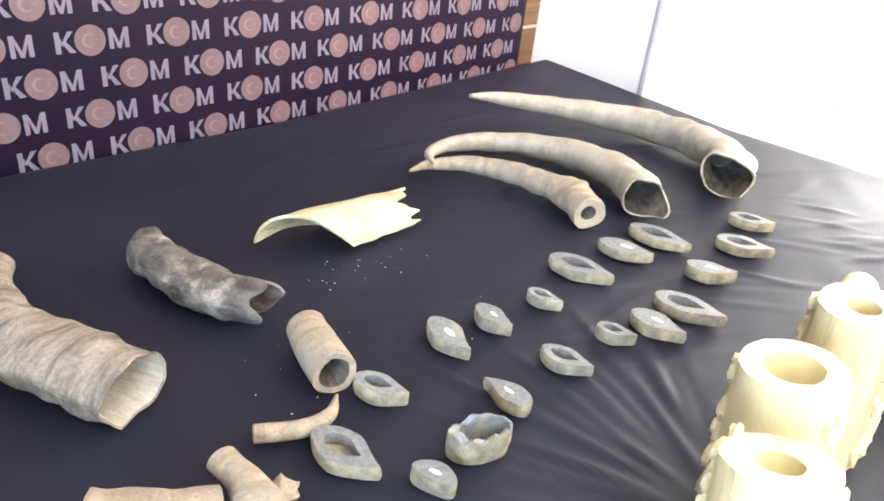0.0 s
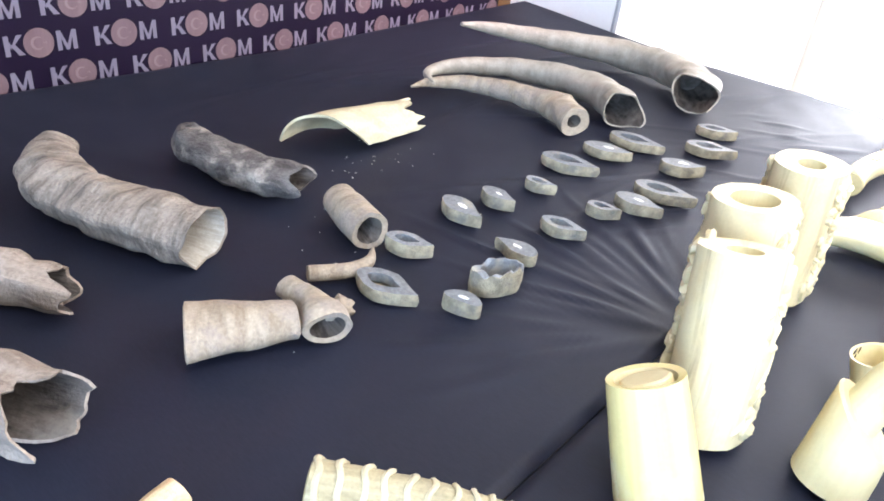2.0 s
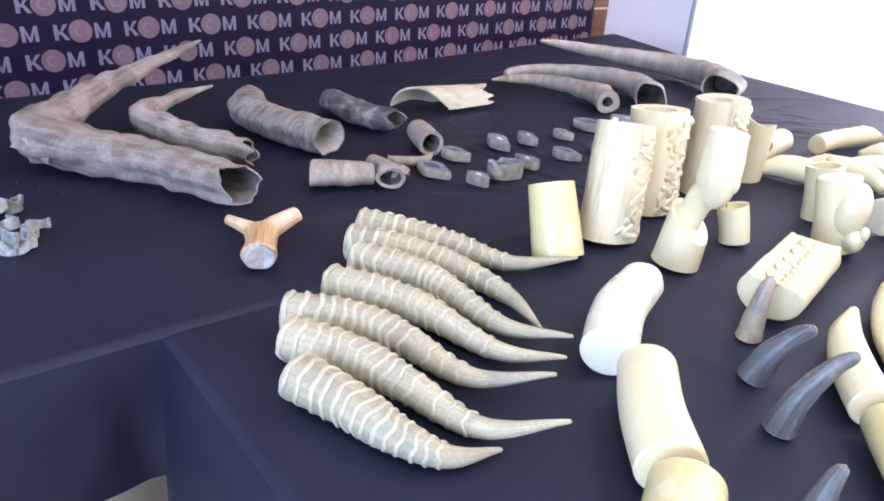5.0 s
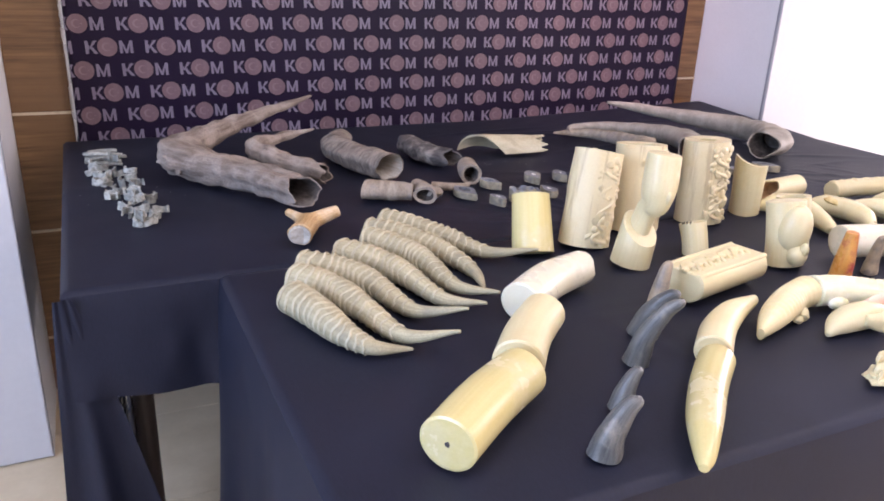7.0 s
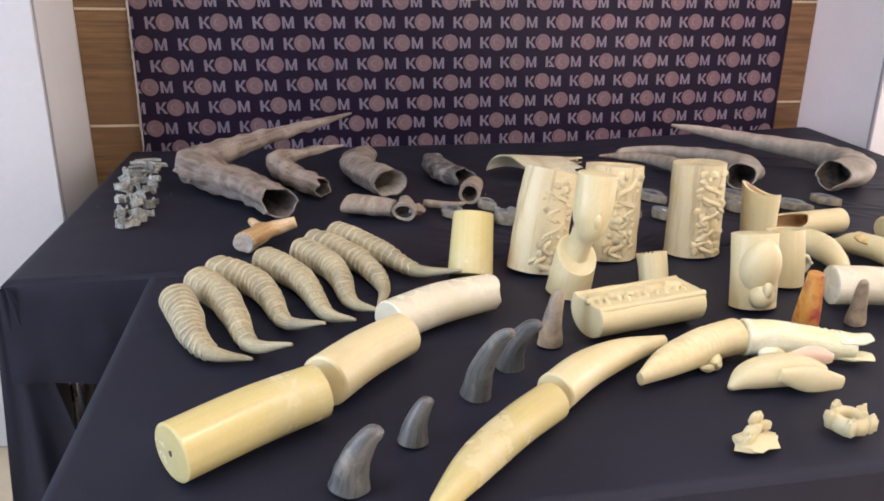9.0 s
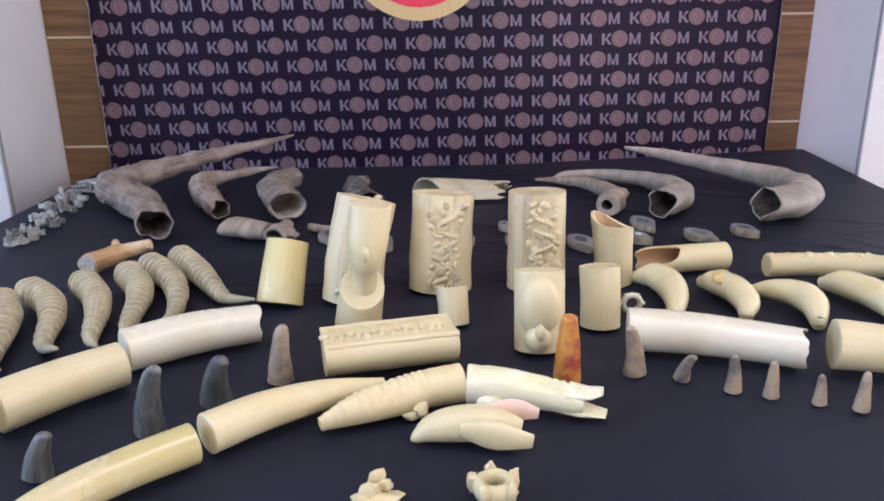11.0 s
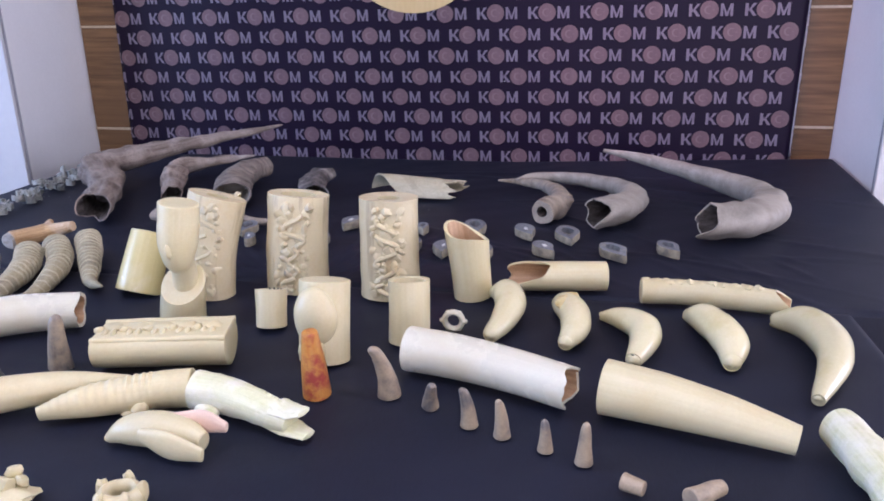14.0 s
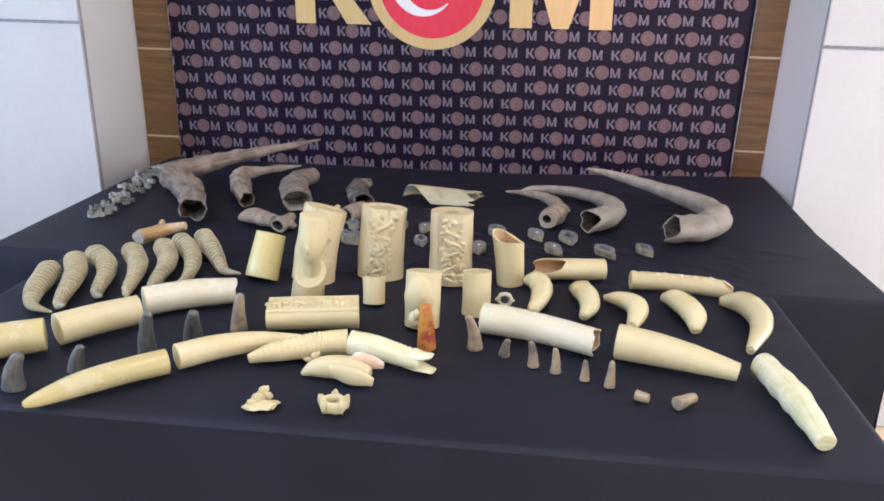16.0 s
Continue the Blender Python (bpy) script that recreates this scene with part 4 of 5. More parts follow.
chips = [thing("horn_chip", "small dusty grey offcut of horn in a loose heap", "horn chip", "horn chips", geo=chip_mesh("strip" if k == 0 else "curl", k), material=CHIP, sharp=30) for k in range(5)]
rnd = random.Random(21)
spine = [(-0.350, 1.13), (-0.348, 1.06), (-0.342, 0.96), (-0.332, 0.85), (-0.315, 0.73), (-0.292, 0.60), (-0.283, 0.46)]
for k in range(46):
    f = k / 45 * (len(spine) - 1)
    i = min(int(f), len(spine) - 2)
    sx = spine[i][0] + (spine[i + 1][0] - spine[i][0]) * (f - i)
    sy = spine[i][1] + (spine[i + 1][1] - spine[i][1]) * (f - i)
    strip = k < 12
    spread = 0.02 if strip else 0.042
    m = Matrix.LocRotScale((sx + rnd.uniform(-spread, spread), sy + rnd.uniform(-0.02, 0.02), TOP + 0.001 + (0.012 if k % 4 == 1 else 0.0)), Euler((rnd.uniform(-0.25, 0.25) if not strip else 0, rnd.uniform(-0.25, 0.25) if not strip else 0, rnd.uniform(-0.3, 0.3) if strip else rnd.uniform(0, 6.28))), None)
    kind = 0 if strip else rnd.randrange(1, 5)
    ob = chips[kind]
    copy_thing(ob, m)
for ob, (x, y, a) in zip(chips, ((-0.35, 1.09, 0.1), (-0.345, 0.86, 1.0), (-0.28, 0.50, 2.0), (-0.34, 0.93, 4.0), (-0.30, 0.70, 5.0))):
    ob.matrix_world = pose(x, y, TOP + 0.001, 0, 0, math.degrees(a))

# forked antler piece
antler = thing("antler_piece", "amber brown forked antler piece with sawn pale ends", "antler", at=(-0.019, 0.264, TOP))
g, _ = sweep([(-0.023, 0.258, 0.774, 0.026, 0.022), (-0.004, 0.291, 0.775, 0.023, 0.020), (0.013, 0.325, 0.777, 0.027, 0.018)], n=16, m=24, rough=0.07, freq=44, seed=3)
part("stem", g, ANTLER, antler)
for tip in ([(0.009, 0.319, 0.777, 0.018, 0.016), (-0.002, 0.349, 0.779, 0.012, 0.011), (-0.016, 0.381, 0.782, 0.008, 0.008)], [(0.015, 0.319, 0.777, 0.020, 0.017), (0.048, 0.331, 0.783, 0.016, 0.015), (0.077, 0.334, 0.790, 0.014, 0.012)]):
    q, _ = sweep(tip, n=12, m=20, rough=0.05, freq=40)
    part("prong", q, ANTLER, antler)
face, _ = sweep([(-0.025, 0.254, 0.774, 0.022, 0.018), (-0.025, 0.255, 0.774, 0.023, 0.019), (-0.024, 0.256, 0.774, 0.0235, 0.0195)], n=3, m=24)
part("sawn_face", face, HORN_PALE_INNER, antler, "pale grey sawn face")

# ---- ringed horns ----
RINGED = [
    [(0.157, 0.273), (0.205, 0.207), (0.250, 0.140), (0.297, 0.070), (0.367, 0.004)],
    [(0.109, 0.229), (0.165, 0.165), (0.205, 0.090), (0.226, -0.005), (0.207, -0.088)],
    [(0.086, 0.174), (0.130, 0.105), (0.152, 0.040), (0.165, -0.060), (0.202, -0.145)],
    [(0.018, 0.129), (0.065, 0.065), (0.095, 0.000), (0.122, -0.100), (0.163, -0.172)],
    [(-0.065, 0.091), (-0.005, 0.035), (0.030, -0.030), (0.058, -0.125), (0.117, -0.199)],
    [(-0.089, 0.037), (-0.045, -0.035), (-0.020, -0.105), (0.010, -0.200), (0.069, -0.268)],
    [(-0.115, -0.034), (-0.092, -0.105), (-0.075, -0.165), (-0.045, -0.215), (0.012, -0.232)],
]
for k, way in enumerate(RINGED):
    radii = (0.0265, 0.0245, 0.0200, 0.0120, 0.0025)
    rise = (0.001, 0.002, 0.002, 0.002, (0.032, 0.010, 0.030, 0.029, 0.038, 0.040, 0.006)[k])
    rows = [(x, y, TOP + r + h + 0.003, r, r) for (x, y), r, h in zip(way, radii, rise)]
    ob = horn("ringed_horn", "tan antelope horn with pale ridged rings and smooth tip", rows, HORN_RINGED, inner=HORN_PALE_INNER, group="ringed horns", n=60, m=22, start="cap", end="tip", rough=0.05, freq=60, seed=k)
    drop = min(v.co.z for v in ob.children[0].data.vertices) - (TOP + 0.0008)
    p = spline(rows, 121)
    low = min(q[2] - q[4] for q in p)
    count = 14 + k % 3
    for r in range(count):
        f = int(2 + 84 * (r / (count - 1)) ** 0.92)
        c = p[f, :3] - np.array((0, 0, low - TOP - 0.0012))
        tan = p[min(f + 1, 120), :3] - p[f - 1, :3]
        tan /= np.linalg.norm(tan)
        side = np.cross(tan, (0, 0, 1.0))
        side /= np.linalg.norm(side)
        upv = np.cross(side, tan)
        rad = p[f, 3] * 1.005
        fat = 0.0031 * (1 - 0.35 * r / count)
        g, m, q = Geo(), 24, 6
        verts, faces = [], []
        for i in range(m):
            t = 6.2832 * i / m
            wave = 0.0022 * math.sin(t * 2 + k + r * 0.7) + 0.0016 * math.sin(t * 5 + r)
            for w in range(q):
                e = 6.2832 * w / q
                d = rad + fat * 0.75 * math.cos(e) * (1 + 0.25 * math.sin(3 * t + r))
                v = c + side * d * math.cos(t) + upv * d * math.sin(t) + tan * (wave + fat * 1.1 * math.sin(e))
                verts.append((v[0], v[1], max(v[2], TOP + 0.0005)))
        for i in range(m):
            for w in range(q):
                faces.append((i * q + w, i * q + (w + 1) % q, ((i + 1) % m) * q + (w + 1) % q, ((i + 1) % m) * q + w))
        part("ring", g.add(verts, faces), RIDGE, ob)

# ---- carved and plain pieces of tusk on the front table ----


def lying(name, label, rows, material, category="tusk", inner=CUT_BROWN, **kw):
    return horn(name, label, rows, material, inner, category, **kw)


thick_segment = lying("tusk_segment", "thick polished yellowish ivory tusk segment with a sawn end", [(-0.057, -0.495, 0.787, 0.036, 0.034), (0.022, -0.435, 0.787, 0.037, 0.035), (0.099, -0.388, 0.787, 0.036, 0.034)], IVORY_YELLOW, n=22, m=36)
part("nerve_spot", blob(Geo(), (-0.0588, -0.4963, 0.786), (0.0008, 0.0032, 0.0036), (0, 0, 0.650), n=10, m=8, rough=0.3), INK, thick_segment, "small dark nerve hole")
lying("tusk_segment", "polished cream ivory tusk segment between two others", [(0.110, -0.362, 0.787, 0.036, 0.034), (0.165, -0.296, 0.787, 0.035, 0.033), (0.226, -0.240, 0.787, 0.034, 0.032)], IVORY, n=22, m=36)
lying("tusk_segment", "polished white ivory tusk segment with a chipped end", [(0.214, -0.193, 0.786, 0.035, 0.033), (0.302, -0.133, 0.786, 0.035, 0.033), (0.394, -0.096, 0.785, 0.032, 0.030)], IVORY_PALE, n=26, m=36, end="open", wall=0.2, depth=0.03, jag=0.012)
lying("tusk_tip", "yellow polished ivory tusk tip, slender and curved", [(0.384, -0.443, 0.776, 0.026, 0.025), (0.326, -0.490, 0.776, 0.025, 0.024), (0.264, -0.549, 0.774, 0.0225, 0.022), (0.217, -0.601, 0.769, 0.013, 0.013), (0.201, -0.617, 0.766, 0.006, 0.006)], IVORY_YELLOW, n=34, m=30, end="tip")
lying("tusk_piece", "pale fluted ivory tusk piece, sawn at its thick end", [(0.396, -0.424, 0.777, 0.027, 0.026), (0.456, -0.372, 0.777, 0.026, 0.025), (0.529, -0.327, 0.774, 0.021, 0.020), (0.606, -0.299, 0.772, 0.008, 0.010)], IVORY, n=34, m=30, disp=lambda u, t: 0.03 * math.sin(9 * t) * u, end="tip")
lying("tusk_tube", "white polished ivory tusk tube with a broken hollow end", [(0.985, -0.161, 0.788, 0.034, 0.034), (1.059, -0.177, 0.788, 0.034, 0.033), (1.144, -0.204, 0.786, 0.033, 0.031), (1.226, -0.240, 0.784, 0.031, 0.030)], IVORY_PALE, n=34, m=38, end="open", wall=0.12, depth=0.07, jag=0.022, seed=3.3)
lying("tapered_tusk", "cream tapered tusk piece carved with low relief", [(1.270, -0.240, 0.787, 0.039, 0.037), (1.342, -0.259, 0.785, 0.037, 0.034), (1.425, -0.286, 0.780, 0.030, 0.027), (1.500, -0.312, 0.772, 0.020, 0.018)], IVORY, n=44, m=36, end="open", wall=0.3, depth=0.02, jag=0.0, disp=lambda u, t: 0.06 * max(0, math.sin(t)) * max(0, math.sin(u * 22)) * math.exp(-((math.cos(t) - 0.2) / 0.5) ** 2))
lying("rough_tusk", "rough greenish ivory tusk piece with a flaked surface", [(1.553, -0.283, 0.779, 0.025, 0.026), (1.568, -0.363, 0.779, 0.028, 0.027), (1.579, -0.442, 0.776, 0.026, 0.024), (1.584, -0.540, 0.770, 0.017, 0.017)], IVORY_GREEN, n=40, m=32, rough=0.16, freq=30, seed=4.4)
lying("tusk_tube", "cream ivory tube with a jagged brown opening", [(1.106, 0.183, 0.781, 0.029, 0.028), (1.194, 0.196, 0.781, 0.029, 0.028), (1.286, 0.209, 0.781, 0.028, 0.028)], IVORY, n=28, m=36, start="open", wall=0.14, depth=0.09, trim0=lambda t: 0.075 * max(0, math.cos(t - 0.95)) ** 1.4 + 0.004 * math.sin(6 * t))
long_tube = lying("carved_tube", "long cream ivory tube with small carvings along its top", [(1.348, 0.152, 0.775, 0.022, 0.023), (1.428, 0.155, 0.775, 0.022, 0.023), (1.515, 0.146, 0.774, 0.023, 0.023), (1.600, 0.128, 0.773, 0.024, 0.022)], IVORY, n=30, m=32, end="open", wall=0.16, depth=0.06, trim1=lambda t: -0.03 * max(0, math.sin(t)))
rnd = random.Random(8)
for k in range(11):
    f = k / 10
    part("carving", blob(Geo(), (1.355 + 0.19 * f, 0.155 - 0.014 * f * f, 0.7945), (rnd.uniform(0.007, 0.014), 0.010, rnd.uniform(0.0035, 0.006)), (0, 0, rnd.uniform(0, 3)), rough=0.5, seed=k), IVORY, long_tube)

# curved teeth
TEETH = [
    ("glossy cream curved tooth with a rounded thick end", [(1.080, 0.138, 0.013, 0.012), (1.108, 0.103, 0.028, 0.027), (1.119, 0.045, 0.030, 0.029), (1.112, -0.010, 0.024, 0.022), (1.098, -0.050, 0.016, 0.016)], False),
    ("cream curved tooth with a worn yellow brown face", [(1.203, 0.098, 0.017, 0.014), (1.215, 0.070, 0.028, 0.024), (1.230, 0.020, 0.029, 0.027), (1.230, -0.030, 0.026, 0.024), (1.218, -0.060, 0.016, 0.015)], True),
    ("greenish cream hooked tooth with a pointed end", [(1.280, 0.060, 0.009, 0.010), (1.305, 0.036, 0.020, 0.020), (1.337, -0.008, 0.029, 0.026), (1.338, -0.055, 0.026, 0.024), (1.320, -0.105, 0.015, 0.015)], False),
    ("thick glossy cream tooth with a brown tip", [(1.425, 0.072, 0.016, 0.015), (1.440, 0.042, 0.027, 0.026), (1.458, -0.008, 0.031, 0.029), (1.467, -0.055, 0.030, 0.027), (1.462, -0.092, 0.018, 0.017)], False),
    ("long cream boomerang-shaped tooth with smooth gloss", [(1.566, 0.070, 0.016, 0.016), (1.596, 0.040, 0.029, 0.029), (1.614, -0.020, 0.032, 0.031), (1.605, -0.090, 0.027, 0.026), (1.562, -0.178, 0.012, 0.012)], False),
]
for label, way, worn in TEETH:
    rows = [(x, y, TOP + b * 0.93 + 0.001, a * 0.9, b * 0.93) for x, y, a, b in way]
    for e, nxt in ((0, 1), (-1, -2)):
        dx, dy = rows[e][0] - rows[nxt][0], rows[e][1] - rows[nxt][1]
        d = math.hypot(dx, dy)
        x, y, z, a, b = rows[e]
        caps = [(x + dx / d * a * go, y + dy / d * a * go, z - b * (1 - k) * 0.3, a * k, b * k) for go, k in ((0.45, 0.84), (0.75, 0.56), (0.90, 0.22))]
        rows = caps[::-1] + rows if e == 0 else rows + caps
    ob = lying("curved_tooth", label, rows, TOOTH, category="tooth", group="curved teeth", n=60, m=26, rough=0.05, freq=34, start="tip", end="tip")
    if worn:
        part("worn_face", blob(Geo(), (1.217, 0.048, 0.7905), (0.018, 0.030, 0.0085), (0.1, 0.0, -0.35), n=18, rough=0.2), TOOTH_WORN, ob, "worn yellow brown face")


def upright(name, label, rows, material, category, group="", m=36, inner=IVORY, **kw):
    """An upright piece: rows (x, y, z, half depth across, half depth along), swept upwards."""
    out, inn = sweep(rows, m=m, up=(0, 1, 0), **kw)
    ob = thing(name, label, category, group, at=(rows[0][0], rows[0][1], TOP))
    part("body", out, material, ob)
    if inn.v:
        part("bore", inn, inner, ob)
    return ob


# carved columns: base x, y, lean at the top, half width, half depth, height, bore share
COLUMNS = [(0.531, 0.085, 0.033, 0.024, 0.056, 0.046, 0.188, 0.42, 1), (0.698, 0.138, 0.009, 0.012, 0.061, 0.049, 0.186, 0.58, 2), (0.884, 0.134, 0.000, 0.006, 0.057, 0.048, 0.188, 0.38, 3)]
for x, y, lx, ly, a, b, h, bore, seed in COLUMNS:
    rows = [(x, y, TOP + 0.001, a, b), (x + lx * 0.35, y + ly * 0.3, TOP + h * 0.5, a * 0.97, b * 0.97), (x + lx, y + ly, TOP + h, a * 0.96, b * 0.95)]
    ob = upright("carved_tusk", "upright ivory tusk section carved in high relief with streaked sides", rows, IVORY_CARVED, "carved tusk", "carved tusks", n=30, m=44, end="open", wall=1 - bore, depth=0.09, rough=0.035, freq=24, seed=seed,
                 disp=lambda u, t: 0.035 * (math.exp(-((math.sin(t) + 0.86) / 0.05) ** 2) + math.exp(-((math.sin(t) - 0.86) / 0.05) ** 2)))
    rnd = random.Random(seed)
    for base_angle, lines in ((-96, 3), (100, 2)):
        for k in range(12):
            f = (k + 0.5) / 12
            for q in range(lines):
                ang = radians(base_angle + (q - (lines - 1) / 2) * 20 + rnd.uniform(-9, 9))
                cx, cy = x + lx * f ** 1.4, y + ly * f
                px, py = cx - a * 0.975 * math.cos(ang), cy + b * 0.975 * math.sin(ang)
                part("knob", blob(Geo(), (px, py, TOP + 0.008 + (h - 0.016) * f + rnd.uniform(-0.003, 0.003)), (rnd.uniform(0.005, 0.012), rnd.uniform(0.0045, 0.0065), rnd.uniform(0.005, 0.013)), (rnd.uniform(-0.3, 0.3), rnd.uniform(-1.2, 1.2), rnd.uniform(-0.3, 0.3)), n=11, m=8, rough=0.5, seed=3 * k + q), IVORY_CARVED, ob)
        for k in range(5):
            f0 = (k + 0.2) / 5.6
            phase, swing = rnd.uniform(0, 6.28), rnd.uniform(8, 22)
            curl = []
            for s in range(5):
                ang = radians(base_angle + swing * math.sin(s * 0.85 + phase))
                f = f0 + s * 0.036
                curl.append((x + lx * f ** 1.4 - a * 1.02 * math.cos(ang), y + ly * f + b * 1.02 * math.sin(ang), TOP + 0.006 + (h - 0.02) * f, 0.0048, 0.0052))
            q, _ = sweep(curl, n=14, m=8, up=(0, 1, 0.2))
            part("curl", q, IVORY_CARVED, ob)

plain = upright("ivory_cylinder", "plain yellow ivory cylinder cut from a tusk, slightly leaning", [(0.398, 0.068, TOP + 0.001, 0.043, 0.040), (0.405, 0.092, TOP + 0.052, 0.041, 0.038), (0.413, 0.118, TOP + 0.106, 0.039, 0.035)], IVORY_YELLOW, "tusk section", n=16, end="open", wall=0.2, depth=0.03)
g, _ = sweep([(0.4095, 0.106, TOP + 0.084, 0.027, 0.024), (0.4110, 0.111, TOP + 0.094, 0.027, 0.024), (0.4125, 0.117, TOP + 0.1035, 0.026, 0.023)], n=5, m=30, up=(0, 1, 0))
part("plug", g, IVORY, plain, "ivory plug filling the bore")
upright("ivory_cylinder", "plain cream ivory tube standing upright with a round bore", [(0.964, -0.066, TOP + 0.001, 0.034, 0.034), (0.964, -0.059, TOP + 0.05, 0.0335, 0.0335), (0.962, -0.049, TOP + 0.102, 0.034, 0.034)], IVORY, "tusk section", n=14, end="open", wall=0.24, depth=0.08)
cup = upright("ivory_ring", "small cream ivory cup with dark writing inside its rim", [(0.716, -0.043, TOP + 0.001, 0.0265, 0.025), (0.715, -0.036, TOP + 0.031, 0.0265, 0.025), (0.713, -0.026, TOP + 0.062, 0.028, 0.026)], IVORY, "tusk section", n=14, end="open", wall=0.13, depth=0.065)
for k, off in enumerate((-0.010, -0.003, 0.004, 0.011)):
    part("ink_bar", box(Geo(), 0.713 + off - 0.0014, 0.713 + off + 0.0014, -0.0056 - 0.6 * abs(off) ** 1.1, -0.0046 - 0.6 * abs(off) ** 1.1, TOP + 0.046, TOP + 0.057), INK, cup)
upright("oblique_tube", "cream ivory tube with a slanted brown cut top", [(1.041, 0.146, TOP + 0.001, 0.036, 0.034), (1.036, 0.142, TOP + 0.06, 0.037, 0.034), (1.029, 0.137, TOP + 0.126, 0.040, 0.035)], IVORY, "tusk section", n=18, end="open", wall=0.16, depth=0.10, inner=CUT_BROWN, trim1=lambda t: 0.017 * math.cos(t) + 0.006 * math.sin(2 * t))
cone = upright("resin_cone", "orange and red mottled tapering cone standing upright", [(0.871, -0.256, TOP + 0.001, 0.0205, 0.0205), (0.870, -0.260, TOP + 0.05, 0.0175, 0.0175), (0.869, -0.264, TOP + 0.100, 0.0115, 0.0115)], CONE, "cone", n=14, m=26)
nut = Geo()
ring_rows = [(1.030 + 0.015 * math.cos(a), -0.020, 0.768 + 0.015 * math.sin(a), 0.0050, 0.0065) for a in [2 * math.pi * k / 14 for k in range(15)]]
q, _ = sweep(ring_rows, n=44, m=12, up=(0, 1, 0))
nut.add(q.v, q.f, q.uv)
for k in range(6):
    a = k * math.pi / 3
    blob(nut, (1.030 + 0.0192 * math.cos(a), -0.020, 0.768 + 0.0165 * math.sin(a)), (0.005, 0.006, 0.004), n=8, m=6)
low = min(v[2] for v in nut.v)
nut.v = [(x, y, z + TOP + 0.0008 - low) for x, y, z in nut.v]
thing("ivory_nut", "small white ivory ring with a scalloped edge", "ring", geo=nut, material=IVORY_PALE)


def loft(geo, rows, m=32):
    """Stacked ellipses (x, y, z, half width, half depth), smoothed, closed at both ends."""
    q, _ = sweep(rows, n=40, m=m, up=(0, 1, 0))
    geo.add(q.v, q.f, q.uv)


# bust: slanted tusk base, neck, plain head and a flat-topped cap
g = Geo()
q, _ = sweep([(0.551, -0.042, TOP + 0.001, 0.040, 0.037), (0.555, -0.044, TOP + 0.03, 0.039, 0.036), (0.562, -0.046, TOP + 0.072, 0.037, 0.034)], n=14, m=36, up=(0, 1, 0), trim1=lambda t: 0.026 * math.sin(t))
g.add(q.v, q.f, q.uv)
loft(g, [(0.562, -0.034, TOP + 0.055, 0.024, 0.024), (0.566, -0.044, TOP + 0.088, 0.021, 0.021), (0.569, -0.054, TOP + 0.116, 0.021, 0.023), (0.572, -0.066, TOP + 0.128, 0.026, 0.028), (0.574, -0.068, TOP + 0.150, 0.032, 0.032), (0.577, -0.067, TOP + 0.174, 0.034, 0.032), (0.579, -0.065, TOP + 0.192, 0.034, 0.031), (0.581, -0.064, TOP + 0.212, 0.034, 0.030), (0.582, -0.064, TOP + 0.220, 0.034, 0.029)])
blob(g, (0.573, -0.098, TOP + 0.146), (0.006, 0.008, 0.014), (0.25, 0, 0), n=12, m=8)
thing("carved_bust", "plain cream ivory bust on a slanted tusk base", "sculpture", geo=g, material=IVORY)

# cylinder with a plain bulging carved form
g = Geo()
loft(g, [(0.847, -0.150, TOP + 0.001, 0.040, 0.034), (0.847, -0.140, TOP + 0.065, 0.040, 0.034), (0.847, -0.127, TOP + 0.124, 0.040, 0.034)])
blob(g, (0.842, -0.163, TOP + 0.075), (0.034, 0.028, 0.052), (0.12, 0, -0.1), n=22, m=16)
blob(g, (0.839, -0.182, TOP + 0.030), (0.021, 0.018, 0.021), n=16, m=10)
blob(g, (0.840, -0.195, TOP + 0.046), (0.008, 0.009, 0.014), n=12, m=8)
for k in range(9):
    blob(g, (0.822 + 0.005 * k, -0.168 - 0.003 * math.sin(k / 8 * math.pi), TOP + 0.110 - 0.006 * math.sin(k / 8 * math.pi)), (0.0022, 0.006, 0.006), n=8, m=6)
thing("carved_cylinder", "plain cream ivory cylinder with a bulging carved front", "sculpture", geo=g, material=IVORY)

# lying half cylinder with animal relief along its ridge
relief = lying("carved_half_tusk", "lying cream ivory half tusk carved with a row of figures", [(0.515, -0.221, 0.786, 0.046, 0.034), (0.574, -0.209, 0.786, 0.045, 0.034), (0.637, -0.194, 0.786, 0.045, 0.035), (0.707, -0.178, 0.786, 0.044, 0.036)], IVORY, category="carved tusk", n=24, m=48, rough=0.02, shape=lambda t: (math.cos(t), min(math.sin(t), 0.66)))
rnd = random.Random(5)
for k in range(5):
    g = Geo()
    cx, cy = 0.534 + 0.036 * k, -0.218 + 0.0085 * k
    blob(g, (cx, cy + 0.006, 0.809), (0.018, 0.012, 0.007), (0.3, 0, 0.15), n=14, m=8, rough=0.3, seed=k)
    blob(g, (cx - 0.017, cy - 0.005, 0.810), (0.008, 0.008, 0.006), n=10, m=6, rough=0.3, seed=k)
    blob(g, (cx + 0.010, cy - 0.012, 0.809), (0.005, 0.010, 0.005), (0.5, 0, 0.2), n=8, m=6)
    blob(g, (cx - 0.004, cy - 0.013, 0.809), (0.005, 0.009, 0.005), (0.5, 0, -0.1), n=8, m=6)
    part("carving", g, IVORY, relief)
for off in (-0.033, 0.033):
    q, _ = sweep([(0.515 - 0.22 * off, -0.221 + off, 0.807, 0.005, 0.005), (0.611 - 0.22 * off, -0.200 + off, 0.807, 0.005, 0.005), (0.707 - 0.22 * off, -0.178 + off, 0.807, 0.005, 0.005)], n=14, m=10, rough=0.3, freq=50)
    part("border", q, IVORY, relief)

